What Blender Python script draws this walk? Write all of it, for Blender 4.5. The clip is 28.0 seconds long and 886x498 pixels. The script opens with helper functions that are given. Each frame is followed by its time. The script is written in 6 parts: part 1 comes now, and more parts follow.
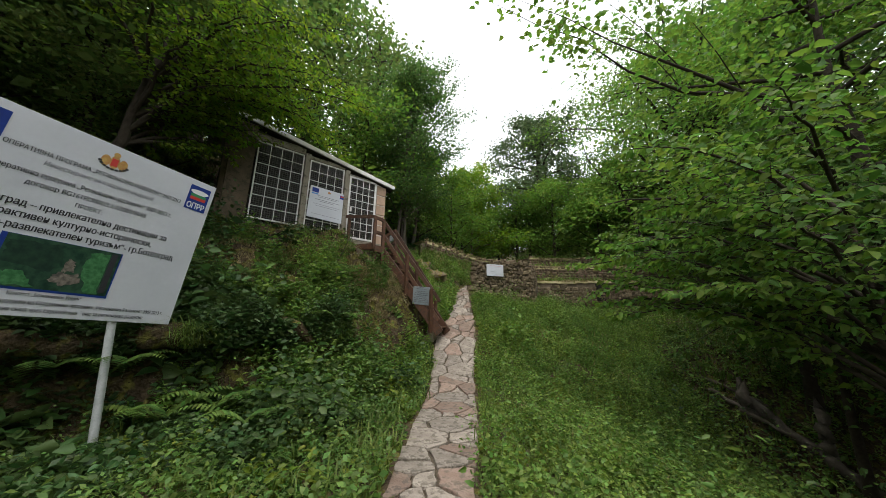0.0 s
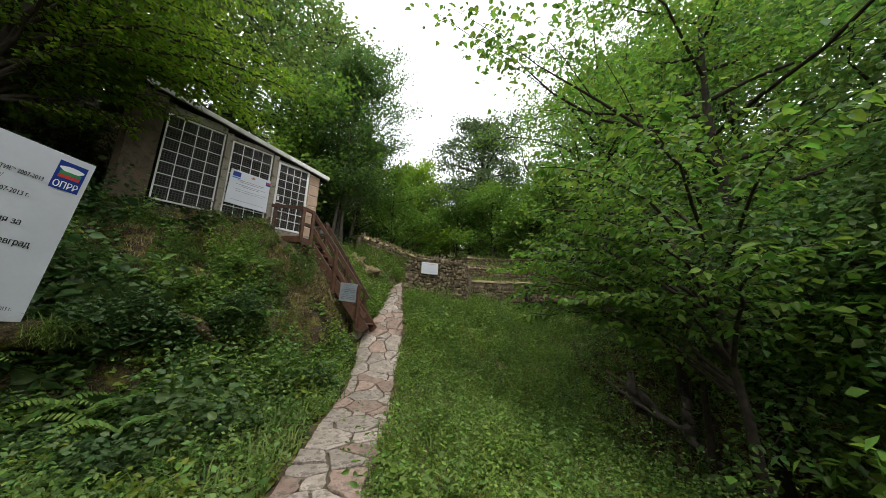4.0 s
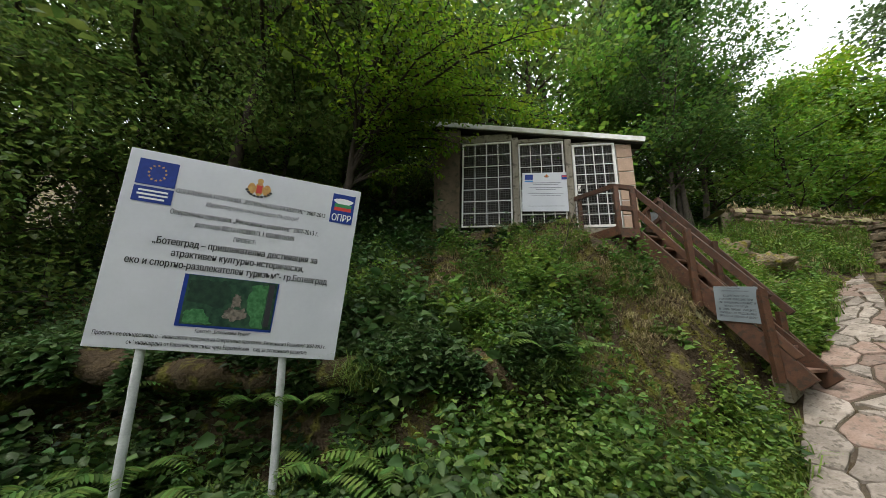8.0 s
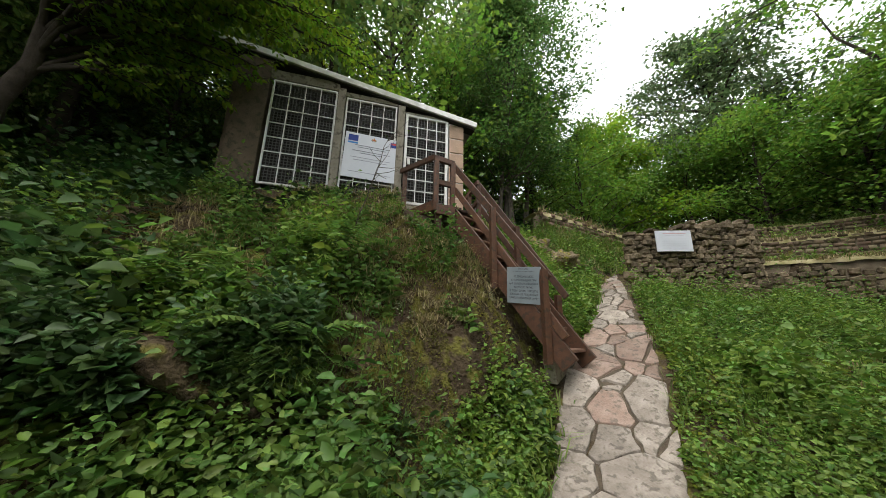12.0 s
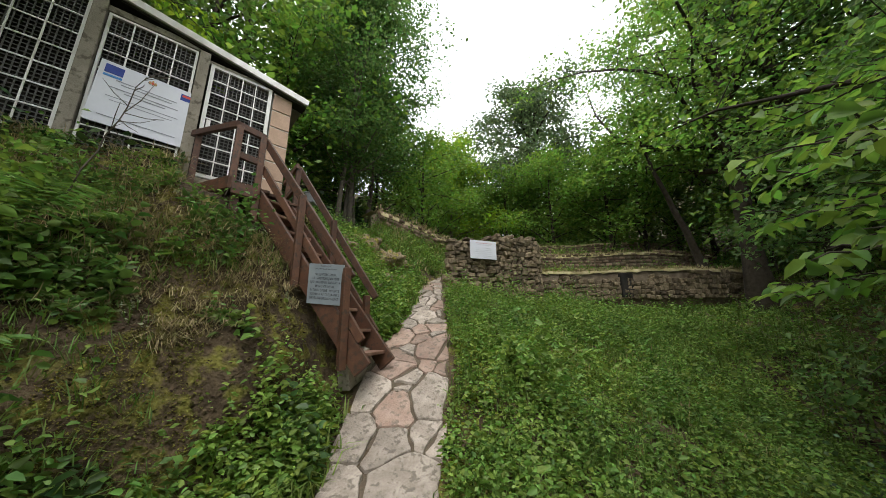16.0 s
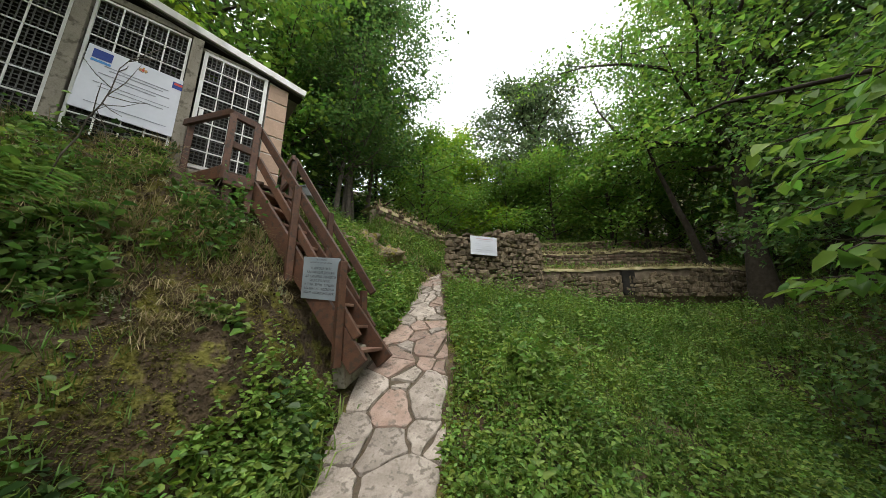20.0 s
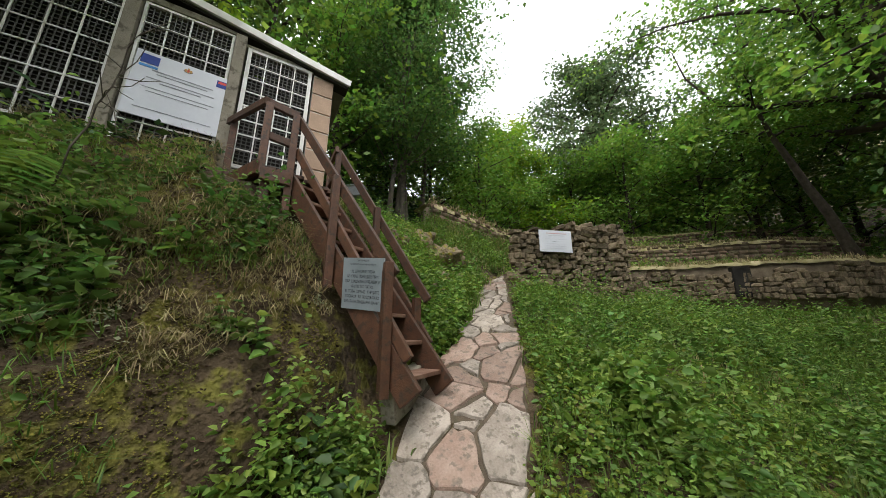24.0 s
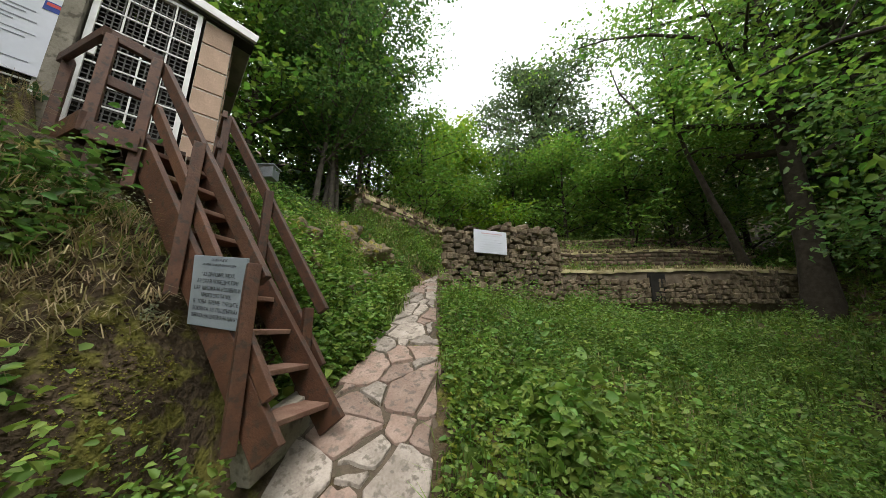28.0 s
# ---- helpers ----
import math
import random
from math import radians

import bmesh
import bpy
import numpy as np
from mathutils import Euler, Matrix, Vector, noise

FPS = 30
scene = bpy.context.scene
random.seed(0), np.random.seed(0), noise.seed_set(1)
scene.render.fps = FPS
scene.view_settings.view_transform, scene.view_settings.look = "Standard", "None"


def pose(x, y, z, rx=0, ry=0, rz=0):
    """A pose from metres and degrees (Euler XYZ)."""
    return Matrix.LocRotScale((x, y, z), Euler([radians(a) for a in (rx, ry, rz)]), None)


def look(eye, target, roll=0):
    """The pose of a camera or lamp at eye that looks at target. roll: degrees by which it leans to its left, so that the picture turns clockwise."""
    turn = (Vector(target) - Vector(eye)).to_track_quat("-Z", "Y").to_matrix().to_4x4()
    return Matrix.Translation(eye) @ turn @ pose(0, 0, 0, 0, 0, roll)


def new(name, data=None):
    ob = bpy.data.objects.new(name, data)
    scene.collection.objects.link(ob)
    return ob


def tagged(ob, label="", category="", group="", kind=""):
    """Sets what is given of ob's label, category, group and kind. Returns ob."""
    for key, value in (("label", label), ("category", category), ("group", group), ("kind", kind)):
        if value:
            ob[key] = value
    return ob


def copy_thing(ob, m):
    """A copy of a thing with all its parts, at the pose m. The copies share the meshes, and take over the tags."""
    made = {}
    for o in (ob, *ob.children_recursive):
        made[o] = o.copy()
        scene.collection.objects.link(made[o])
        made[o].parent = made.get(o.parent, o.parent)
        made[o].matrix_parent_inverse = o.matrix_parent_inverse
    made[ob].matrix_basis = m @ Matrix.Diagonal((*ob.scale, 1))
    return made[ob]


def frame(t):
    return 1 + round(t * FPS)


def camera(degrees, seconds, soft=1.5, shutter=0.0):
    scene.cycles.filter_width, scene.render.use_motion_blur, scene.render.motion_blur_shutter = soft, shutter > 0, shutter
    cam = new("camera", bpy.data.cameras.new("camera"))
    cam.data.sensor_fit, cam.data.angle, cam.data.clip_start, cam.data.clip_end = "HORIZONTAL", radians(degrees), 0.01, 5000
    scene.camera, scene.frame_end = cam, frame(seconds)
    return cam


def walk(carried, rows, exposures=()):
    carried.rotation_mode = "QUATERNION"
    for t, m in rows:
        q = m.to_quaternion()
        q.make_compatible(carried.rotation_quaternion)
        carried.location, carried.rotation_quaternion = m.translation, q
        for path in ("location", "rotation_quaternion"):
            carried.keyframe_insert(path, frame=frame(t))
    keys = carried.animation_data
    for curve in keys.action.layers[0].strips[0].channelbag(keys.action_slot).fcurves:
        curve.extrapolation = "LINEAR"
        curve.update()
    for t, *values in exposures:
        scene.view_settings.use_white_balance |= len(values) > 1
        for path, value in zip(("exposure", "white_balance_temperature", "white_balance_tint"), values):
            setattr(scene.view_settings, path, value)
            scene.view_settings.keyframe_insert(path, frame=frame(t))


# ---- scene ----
EXPOSURES = [(0.0, 0.7), (4.5, 0.75), (8.0, 0.97), (28.0, 1.0)]
# ---- path ----
cam = camera(109.2, 28.0, soft=0.85)
PATH = [
    (0.0, 0.146, 0.173, 1.486, 103.39, -0.80, 51.32),
    (1.0, 0.102, 0.128, 1.565, 102.98, -1.38, 47.04),
    (2.0, 0.027, 0.238, 1.526, 103.65, -1.92, 38.68),
    (2.5, 0.326, 0.269, 1.558, 103.71, -2.75, 35.05),
    (3.0, 0.511, 0.302, 1.571, 103.47, -2.93, 34.25),
    (3.5, 0.576, 0.337, 1.572, 103.00, -2.51, 36.28),
    (4.0, 0.480, 0.380, 1.587, 102.57, -1.69, 41.21),
    (4.5, 0.182, 0.438, 1.645, 102.44, -0.68, 49.06),
    (5.0, -0.325, 0.511, 1.750, 102.68, 0.49, 59.87),
    (5.5, -0.785, 0.668, 1.781, 103.36, 0.29, 70.90),
    (6.0, -1.139, 0.860, 1.830, 103.41, -0.00, 81.10),
    (6.5, -1.364, 1.009, 1.841, 103.44, -0.29, 89.58),
    (7.0, -1.626, 1.207, 1.865, 103.45, -0.68, 96.60),
    (7.5, -1.747, 1.392, 1.883, 103.33, -1.17, 101.10),
    (8.0, -1.713, 1.610, 1.794, 103.66, -1.46, 99.21),
    (8.5, -1.741, 1.981, 1.731, 103.84, -2.04, 97.25),
    (9.0, -1.788, 2.059, 1.715, 104.04, -1.55, 93.22),
    (9.5, -1.981, 2.146, 1.687, 104.07, -1.65, 89.68),
    (10.0, -2.178, 2.238, 1.680, 103.99, -1.55, 86.36),
    (10.5, -2.382, 2.409, 1.669, 103.93, -1.55, 83.34),
    (11.0, -2.549, 2.504, 1.636, 103.83, -1.46, 80.10),
    (11.5, -2.745, 2.569, 1.638, 103.90, -1.36, 77.20),
    (12.0, -2.824, 2.647, 1.632, 104.08, -1.17, 74.71),
    (12.5, -2.801, 2.737, 1.621, 104.37, -0.91, 72.57),
    (13.0, -2.774, 2.829, 1.617, 104.63, -0.63, 70.29),
    (13.5, -2.840, 2.915, 1.631, 104.74, -0.39, 67.40),
    (14.0, -3.014, 2.993, 1.666, 104.68, -0.19, 63.82),
    (14.5, -3.035, 3.051, 1.683, 104.69, 0.19, 60.12),
    (15.0, -3.056, 3.139, 1.693, 104.51, 0.39, 56.09),
    (15.5, -2.986, 3.195, 1.688, 104.39, 0.58, 52.17),
    (16.0, -2.802, 3.240, 1.679, 103.98, 0.58, 48.45),
    (16.5, -2.687, 3.243, 1.679, 103.74, 0.49, 44.97),
    (17.0, -2.699, 3.247, 1.703, 103.57, 0.39, 42.07),
    (17.5, -2.695, 3.211, 1.718, 103.38, 0.39, 40.44),
    (18.0, -2.709, 3.222, 1.722, 103.38, 0.39, 40.21),
    (18.5, -2.735, 3.230, 1.717, 103.38, 0.39, 41.36),
    (19.0, -2.756, 3.215, 1.707, 103.51, 0.49, 43.32),
    (19.5, -2.785, 3.239, 1.696, 103.50, 0.49, 45.89),
    (20.0, -2.904, 3.328, 1.667, 103.57, 0.29, 48.32),
    (20.5, -3.089, 3.400, 1.692, 103.68, 0.19, 50.66),
    (21.0, -3.036, 3.397, 1.702, 103.83, 0.29, 52.79),
    (21.5, -3.077, 3.480, 1.696, 103.89, 0.19, 54.23),
    (22.0, -3.142, 3.545, 1.709, 103.89, 0.10, 55.16),
    (22.5, -3.198, 3.597, 1.710, 103.98, -0.00, 56.22),
    (23.0, -3.296, 3.643, 1.727, 104.03, -0.08, 57.24),
    (23.5, -3.429, 3.686, 1.758, 104.03, -0.14, 58.18),
    (24.0, -3.566, 3.748, 1.788, 104.01, -0.17, 58.78),
    (24.5, -3.672, 3.853, 1.804, 103.95, -0.19, 58.80),
    (25.0, -3.743, 4.003, 1.803, 103.86, -0.19, 58.19),
    (25.5, -3.747, 4.075, 1.835, 103.92, -0.10, 56.77),
    (26.0, -3.839, 4.206, 1.850, 103.92, -0.19, 54.75),
    (26.5, -3.842, 4.282, 1.951, 103.65, -0.10, 52.63),
    (27.0, -3.776, 4.302, 1.945, 103.42, -0.29, 50.90),
    (27.5, -3.772, 4.290, 1.961, 103.27, -0.19, 49.70),
    (28.0, -3.803, 4.299, 1.966, 103.15, -0.29, 48.89),
]
walk(cam, [(t, pose(*row)) for t, *row in PATH], EXPOSURES)
# ---- path end ----

# ---- light ----
SUN_EL, SUN_ROT = radians(62), radians(232)
world = bpy.data.worlds.new("overcast_sky")
scene.world = world
world.use_nodes = True
wn, wl = world.node_tree.nodes, world.node_tree.links
wn.clear()
w_out = wn.new("ShaderNodeOutputWorld")
w_bg = wn.new("ShaderNodeBackground")
w_sky = wn.new("ShaderNodeTexSky")
w_sky.sky_type = "NISHITA"
w_sky.sun_disc = False
w_sky.sun_elevation, w_sky.sun_rotation = SUN_EL, SUN_ROT
w_sky.dust_density, w_sky.air_density = 4.0, 1.0
w_hsv = wn.new("ShaderNodeHueSaturation")
w_hsv.inputs["Saturation"].default_value = 0.18
w_hsv.inputs["Value"].default_value = 1.0
w_mix = wn.new("ShaderNodeMixRGB")
w_mix.inputs[0].default_value = 0.6
w_mix.inputs[2].default_value = (11.5, 11.9, 12.4, 1)
wl.new(w_sky.outputs[0], w_hsv.inputs["Color"])
wl.new(w_hsv.outputs[0], w_mix.inputs[1])
wl.new(w_mix.outputs[0], w_bg.inputs[0])
w_bg.inputs[1].default_value = 0.15
wl.new(w_bg.outputs[0], w_out.inputs[0])
sun = new("sun", bpy.data.lights.new("sun", "SUN"))
sun.data.energy, sun.data.angle, sun.data.color = 1.25, radians(25), (1.0, 0.97, 0.92)
sun.matrix_world = look((0, 0, 30), (0 - 30 * math.cos(SUN_EL) * math.sin(SUN_ROT) * -1, 0 - 30 * math.cos(SUN_EL) * math.cos(SUN_ROT), 30 - 30 * math.sin(SUN_EL)))

# ---- materials ----


def material(name, base, rough=0.8, second=None, scale=6.0, fine=60.0, bump=0.3, metal=0.0, per="object", vary=0.25, third=None, translucent=0.0, spec=0.3, grit=0.25, relief=0.01):
    """Two-scale procedural surface: base and second colours mixed by noise, fine grain, value shift per piece."""
    m = bpy.data.materials.new(name)
    m.use_nodes = True
    n, l = m.node_tree.nodes, m.node_tree.links
    b = n["Principled BSDF"]
    b.inputs["Roughness"].default_value = rough
    b.inputs["Metallic"].default_value = metal
    b.inputs["Specular IOR Level"].default_value = spec
    co = n.new("ShaderNodeTexCoord")
    src = co.outputs["Object"]
    big = n.new("ShaderNodeTexNoise")
    big.inputs["Scale"].default_value, big.inputs["Detail"].default_value = scale, 6
    small = n.new("ShaderNodeTexNoise")
    small.inputs["Scale"].default_value, small.inputs["Detail"].default_value = fine, 8
    l.new(src, big.inputs["Vector"])
    l.new(src, small.inputs["Vector"])
    ramp = n.new("ShaderNodeValToRGB")
    ramp.color_ramp.elements[0].position, ramp.color_ramp.elements[1].position = 0.36, 0.64
    ramp.color_ramp.elements[0].color = (*base, 1)
    ramp.color_ramp.elements[1].color = (*(second or base), 1)
    l.new(big.outputs[0], ramp.inputs[0])
    out = ramp.outputs[0]
    if third:
        mx = n.new("ShaderNodeMixRGB")
        r2 = n.new("ShaderNodeValToRGB")
        r2.color_ramp.elements[0].position, r2.color_ramp.elements[1].position = 0.52, 0.62
        nz = n.new("ShaderNodeTexNoise")
        nz.inputs["Scale"].default_value, nz.inputs["Detail"].default_value = scale * 2.7, 8
        l.new(src, nz.inputs["Vector"])
        l.new(nz.outputs[0], r2.inputs[0])
        l.new(r2.outputs[0], mx.inputs[0])
        l.new(out, mx.inputs[1])
        mx.inputs[2].default_value = (*third, 1)
        out = mx.outputs[0]
    rnd = n.new("ShaderNodeObjectInfo").outputs["Random"] if per == "object" else n.new("ShaderNodeNewGeometry").outputs["Random Per Island"]
    hs = n.new("ShaderNodeHueSaturation")
    mp = n.new("ShaderNodeMapRange")
    mp.inputs["To Min"].default_value, mp.inputs["To Max"].default_value = 1 - vary, 1 + vary
    l.new(rnd, mp.inputs["Value"])
    grain = n.new("ShaderNodeMapRange")
    grain.inputs["To Min"].default_value, grain.inputs["To Max"].default_value = 1 - grit, 1 + grit
    l.new(small.outputs[0], grain.inputs["Value"])
    mul = n.new("ShaderNodeMath")
    mul.operation = "MULTIPLY"
    l.new(mp.outputs[0], mul.inputs[0])
    l.new(grain.outputs[0], mul.inputs[1])
    l.new(mul.outputs[0], hs.inputs["Value"])
    l.new(out, hs.inputs["Color"])
    if per == "island":
        mh = n.new("ShaderNodeMapRange")
        mh.inputs["To Min"].default_value, mh.inputs["To Max"].default_value = 0.47, 0.525
        wh = n.new("ShaderNodeTexWhiteNoise")
        wh.noise_dimensions = "1D"
        l.new(rnd, wh.inputs["W"])
        l.new(wh.outputs["Value"], mh.inputs["Value"])
        l.new(mh.outputs[0], hs.inputs["Hue"])
    l.new(hs.outputs[0], b.inputs["Base Color"])
    if bump:
        bp = n.new("ShaderNodeBump")
        bp.inputs["Strength"].default_value, bp.inputs["Distance"].default_value = bump, relief
        l.new(small.outputs[0], bp.inputs["Height"])
        l.new(bp.outputs[0], b.inputs["Normal"])
    if translucent:
        tr = n.new("ShaderNodeBsdfTranslucent")
        ms = n.new("ShaderNodeMixShader")
        ms.inputs[0].default_value = translucent
        bright = n.new("ShaderNodeHueSaturation")
        bright.inputs["Value"].default_value, bright.inputs["Saturation"].default_value = 1.5, 1.04
        l.new(hs.outputs[0], bright.inputs["Color"])
        l.new(bright.outputs[0], tr.inputs["Color"])
        l.new(b.outputs[0], ms.inputs[1])
        l.new(tr.outputs[0], ms.inputs[2])
        l.new(ms.outputs[0], n["Material Output"].inputs["Surface"])
    return m


SOIL = material("soil_and_litter", (0.042, 0.028, 0.015), 0.95, (0.08, 0.056, 0.03), 2.2, 26, 1.0, third=(0.12, 0.11, 0.022), vary=0.0, grit=0.6, relief=0.05)
FLAG = material("flagstone", (0.22, 0.183, 0.15), 0.85, (0.32, 0.272, 0.228), 7.0, 60, 0.9, vary=0.22, third=(0.15, 0.125, 0.10))
BED = material("trodden_earth", (0.062, 0.046, 0.031), 0.95, (0.105, 0.08, 0.055), 6, 70, 0.9, vary=0.0, third=(0.07, 0.058, 0.035))
FLAG_PINK = material("pink_flagstone", (0.215, 0.145, 0.112), 0.85, (0.27, 0.195, 0.155), 7.0, 60, 0.9, vary=0.18, third=(0.15, 0.115, 0.09))
RUBBLE = material("rubble_stone", (0.125, 0.09, 0.06), 0.95, (0.195, 0.145, 0.095), 4.0, 50, 0.8, vary=0.5, third=(0.11, 0.105, 0.06))
RUBBLE_I = material("rubble_stone_far", (0.14, 0.1, 0.068), 0.95, (0.22, 0.165, 0.11), 4.0, 50, 0.8, per="island", vary=0.35)
MORTAR = material("earth_mortar", (0.09, 0.068, 0.046), 0.95, (0.15, 0.118, 0.08), 5, 60, 0.9, vary=0.0)
CAP = material("dry_grass_cap", (0.4, 0.34, 0.2), 0.95, (0.3, 0.27, 0.12), 5, 50, 0.9, vary=0.1)
ROCK = material("lichened_rock", (0.12, 0.095, 0.06), 0.95, (0.20, 0.155, 0.095), 3, 24, 1.0, vary=0.1, third=(0.19, 0.165, 0.025), grit=0.5, relief=0.04)
STEEL = material("galvanised_sheet", (0.28, 0.30, 0.31), 0.4, (0.22, 0.235, 0.25), 5, 50, 0.1, metal=0.4, vary=0.0)
WOOD = material("stained_wood", (0.058, 0.025, 0.013), 0.6, (0.09, 0.039, 0.02), 7, 70, 0.35, vary=0.25, third=(0.045, 0.026, 0.016), spec=0.4)
WOOD_WORN = material("worn_tread_wood", (0.22, 0.13, 0.09), 0.7, (0.13, 0.06, 0.04), 6, 60, 0.4, vary=0.2)
CONCRETE = material("weathered_concrete", (0.27, 0.24, 0.19), 0.9, (0.2, 0.175, 0.135), 4, 60, 0.5, vary=0.08, third=(0.11, 0.095, 0.07))
# brown of the left pier, with the trees' shade put into it
PIER = material("shaded_brown_pier", (0.12, 0.09, 0.062), 0.95, (0.085, 0.065, 0.045), 5, 50, 0.6, vary=0.05, third=(0.065, 0.055, 0.035))
BLOCK = material("pinkish_block", (0.42, 0.29, 0.21), 0.9, (0.36, 0.25, 0.18), 5, 70, 0.5, vary=0.12)
JOINT = material("pale_joint", (0.62, 0.58, 0.52), 0.9, (0.5, 0.46, 0.4), 8, 60, 0.3, vary=0.05)
WHITE_PAINT = material("white_paint", (0.72, 0.71, 0.68), 0.5, (0.62, 0.60, 0.56), 6, 60, 0.15, vary=0.05, grit=0.04)
WIRE = material("grey_wire", (0.10, 0.098, 0.09), 0.6, (0.07, 0.068, 0.06), 10, 80, 0.1, metal=0.3, vary=0.0)
ROOF = material("roof_sheet", (0.16, 0.15, 0.14), 0.7, (0.24, 0.22, 0.2), 4, 50, 0.3, vary=0.0)
# near-black that paints the shade inside, under the eave and in hollows
DARK = material("shade_black", (0.015, 0.013, 0.011), 0.95, (0.028, 0.024, 0.02), 3, 40, 0.3, vary=0.0)
PANEL = material("sign_sheet", (0.57, 0.575, 0.62), 0.35, (0.52, 0.53, 0.575), 2, 30, 0.03, vary=0.0, spec=0.5, grit=0.04)
POST = material("sign_post_metal", (0.52, 0.53, 0.53), 0.45, (0.42, 0.43, 0.43), 8, 60, 0.1, metal=0.2, vary=0.05)
PLAQUE = material("grey_plaque", (0.20, 0.23, 0.25), 0.4, (0.25, 0.28, 0.30), 4, 60, 0.1, vary=0.0, spec=0.5, grit=0.04)
INK = material("dark_ink", (0.03, 0.03, 0.035), 0.6, bump=0, vary=0.0)
INK_GREY = material("grey_ink", (0.22, 0.22, 0.25), 0.6, bump=0, vary=0.0)
FAINT = material("faded_grey_print", (0.5, 0.5, 0.54), 0.6, bump=0, vary=0.0)
FAINT_RED = material("faded_red_print", (0.5, 0.3, 0.3), 0.6, bump=0, vary=0.0)
BLUE = material("blue_print", (0.008, 0.03, 0.2), 0.5, (0.01, 0.035, 0.23), 4, 30, 0.0, vary=0.0)
SKYBLUE = material("sky_blue_print", (0.05, 0.22, 0.55), 0.5, bump=0, vary=0.0)
GOLD = material("gold_print", (0.50, 0.32, 0.10), 0.5, (0.42, 0.20, 0.07), 30, 80, 0.0, vary=0.0)
RED = material("red_print", (0.50, 0.05, 0.04), 0.5, bump=0, vary=0.0)
GREEN_PRINT = material("green_print", (0.04, 0.22, 0.09), 0.5, bump=0, vary=0.0)
WHITE_PRINT = material("white_print", (0.75, 0.76, 0.78), 0.5, bump=0, vary=0.0, grit=0.04)
PHOTO_LIGHT = material("photo_leaves", (0.03, 0.12, 0.045), 0.4, (0.07, 0.2, 0.08), 30, 60, 0.0, vary=0.0)
PHOTO_DARK = material("photo_shade", (0.012, 0.03, 0.022), 0.4, (0.02, 0.05, 0.03), 20, 60, 0.0, vary=0.0)
PHOTO_STONE = material("photo_stone", (0.09, 0.08, 0.07), 0.4, (0.24, 0.2, 0.17), 30, 60, 0.0, vary=0.0)
PHOTO = material("photo_print", (0.008, 0.03, 0.02), 0.4, (0.035, 0.085, 0.05), 14, 40, 0.0, vary=0.0)
BARK = material("dark_bark", (0.028, 0.021, 0.015), 0.95, (0.05, 0.039, 0.028), 9, 40, 1.0, vary=0.15)
BARK_PALE = material("grey_bark", (0.12, 0.10, 0.08), 0.95, (0.075, 0.062, 0.05), 9, 40, 1.0, vary=0.15)
LEAF = material("leaf_green", (0.06, 0.12, 0.03), 0.5, (0.095, 0.165, 0.044), 0.7, 20, 0.0, per="island", vary=0.35, translucent=0.45)
LEAF_FRESH = material("leaf_fresh", (0.088, 0.17, 0.026), 0.5, (0.13, 0.225, 0.038), 0.5, 20, 0.0, per="island", vary=0.35, translucent=0.48)
LEAF_LIME = material("leaf_lime", (0.11, 0.19, 0.018), 0.5, (0.15, 0.24, 0.026), 0.8, 20, 0.0, per="island", vary=0.3, translucent=0.6)
LEAF_DARK = material("leaf_dark", (0.068, 0.11, 0.026), 0.55, (0.1, 0.15, 0.036), 0.7, 20, 0.0, per="island", vary=0.35, translucent=0.58)
LEAF_OAK = material("leaf_oak", (0.075, 0.115, 0.048), 0.55, (0.1, 0.145, 0.06), 0.7, 20, 0.0, per="island", vary=0.35, translucent=0.3)
HERB = material("herb_green", (0.095, 0.172, 0.032), 0.5, (0.155, 0.24, 0.045), 0.9, 20, 0.0, per="island", vary=0.4, translucent=0.35)
HERB_YELLOW = material("yellow_herb", (0.10, 0.15, 0.015), 0.5, (0.15, 0.19, 0.025), 0.9, 20, 0.0, per="island", vary=0.35, translucent=0.35)
# bramble leaves; also puts shade into growth below the sign and on the ledge
HERB_DARK = material("bramble_and_shaded_green", (0.04, 0.08, 0.024), 0.5, (0.07, 0.12, 0.036), 0.9, 20, 0.0, per="island", vary=0.4, translucent=0.3)
HERB_MID = material("bank_green", (0.072, 0.14, 0.03), 0.5, (0.12, 0.195, 0.042), 0.9, 20, 0.0, per="island", vary=0.45, translucent=0.35)
GRASS = material("grass_green", (0.07, 0.13, 0.02), 0.6, (0.12, 0.17, 0.035), 0.8, 20, 0.0, per="island", vary=0.35, translucent=0.3)
STRAW = material("dry_grass", (0.33, 0.27, 0.15), 0.8, (0.22, 0.19, 0.09), 1.2, 20, 0.0, per="island", vary=0.35, translucent=0.2)
MOSS = material("moss_green", (0.11, 0.115, 0.018), 0.95, (0.19, 0.17, 0.03), 3, 50, 1.0, per="island", vary=0.3)
PALE_HERB = material("pale_herb", (0.24, 0.28, 0.16), 0.7, (0.34, 0.36, 0.24), 2.0, 30, 0.0, per="island", vary=0.3, translucent=0.3)
# plant green with the canopy's shade put into the colour
SHADE_GREEN = material("shade_green", (0.022, 0.055, 0.014), 0.45, (0.04, 0.085, 0.02), 0.9, 20, 0.0, per="island", vary=0.4, translucent=0.25)
# brown of fallen leaves, lowered in tone to carry the gully's shade
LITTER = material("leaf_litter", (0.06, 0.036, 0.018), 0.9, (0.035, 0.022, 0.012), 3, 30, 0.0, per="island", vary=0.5)

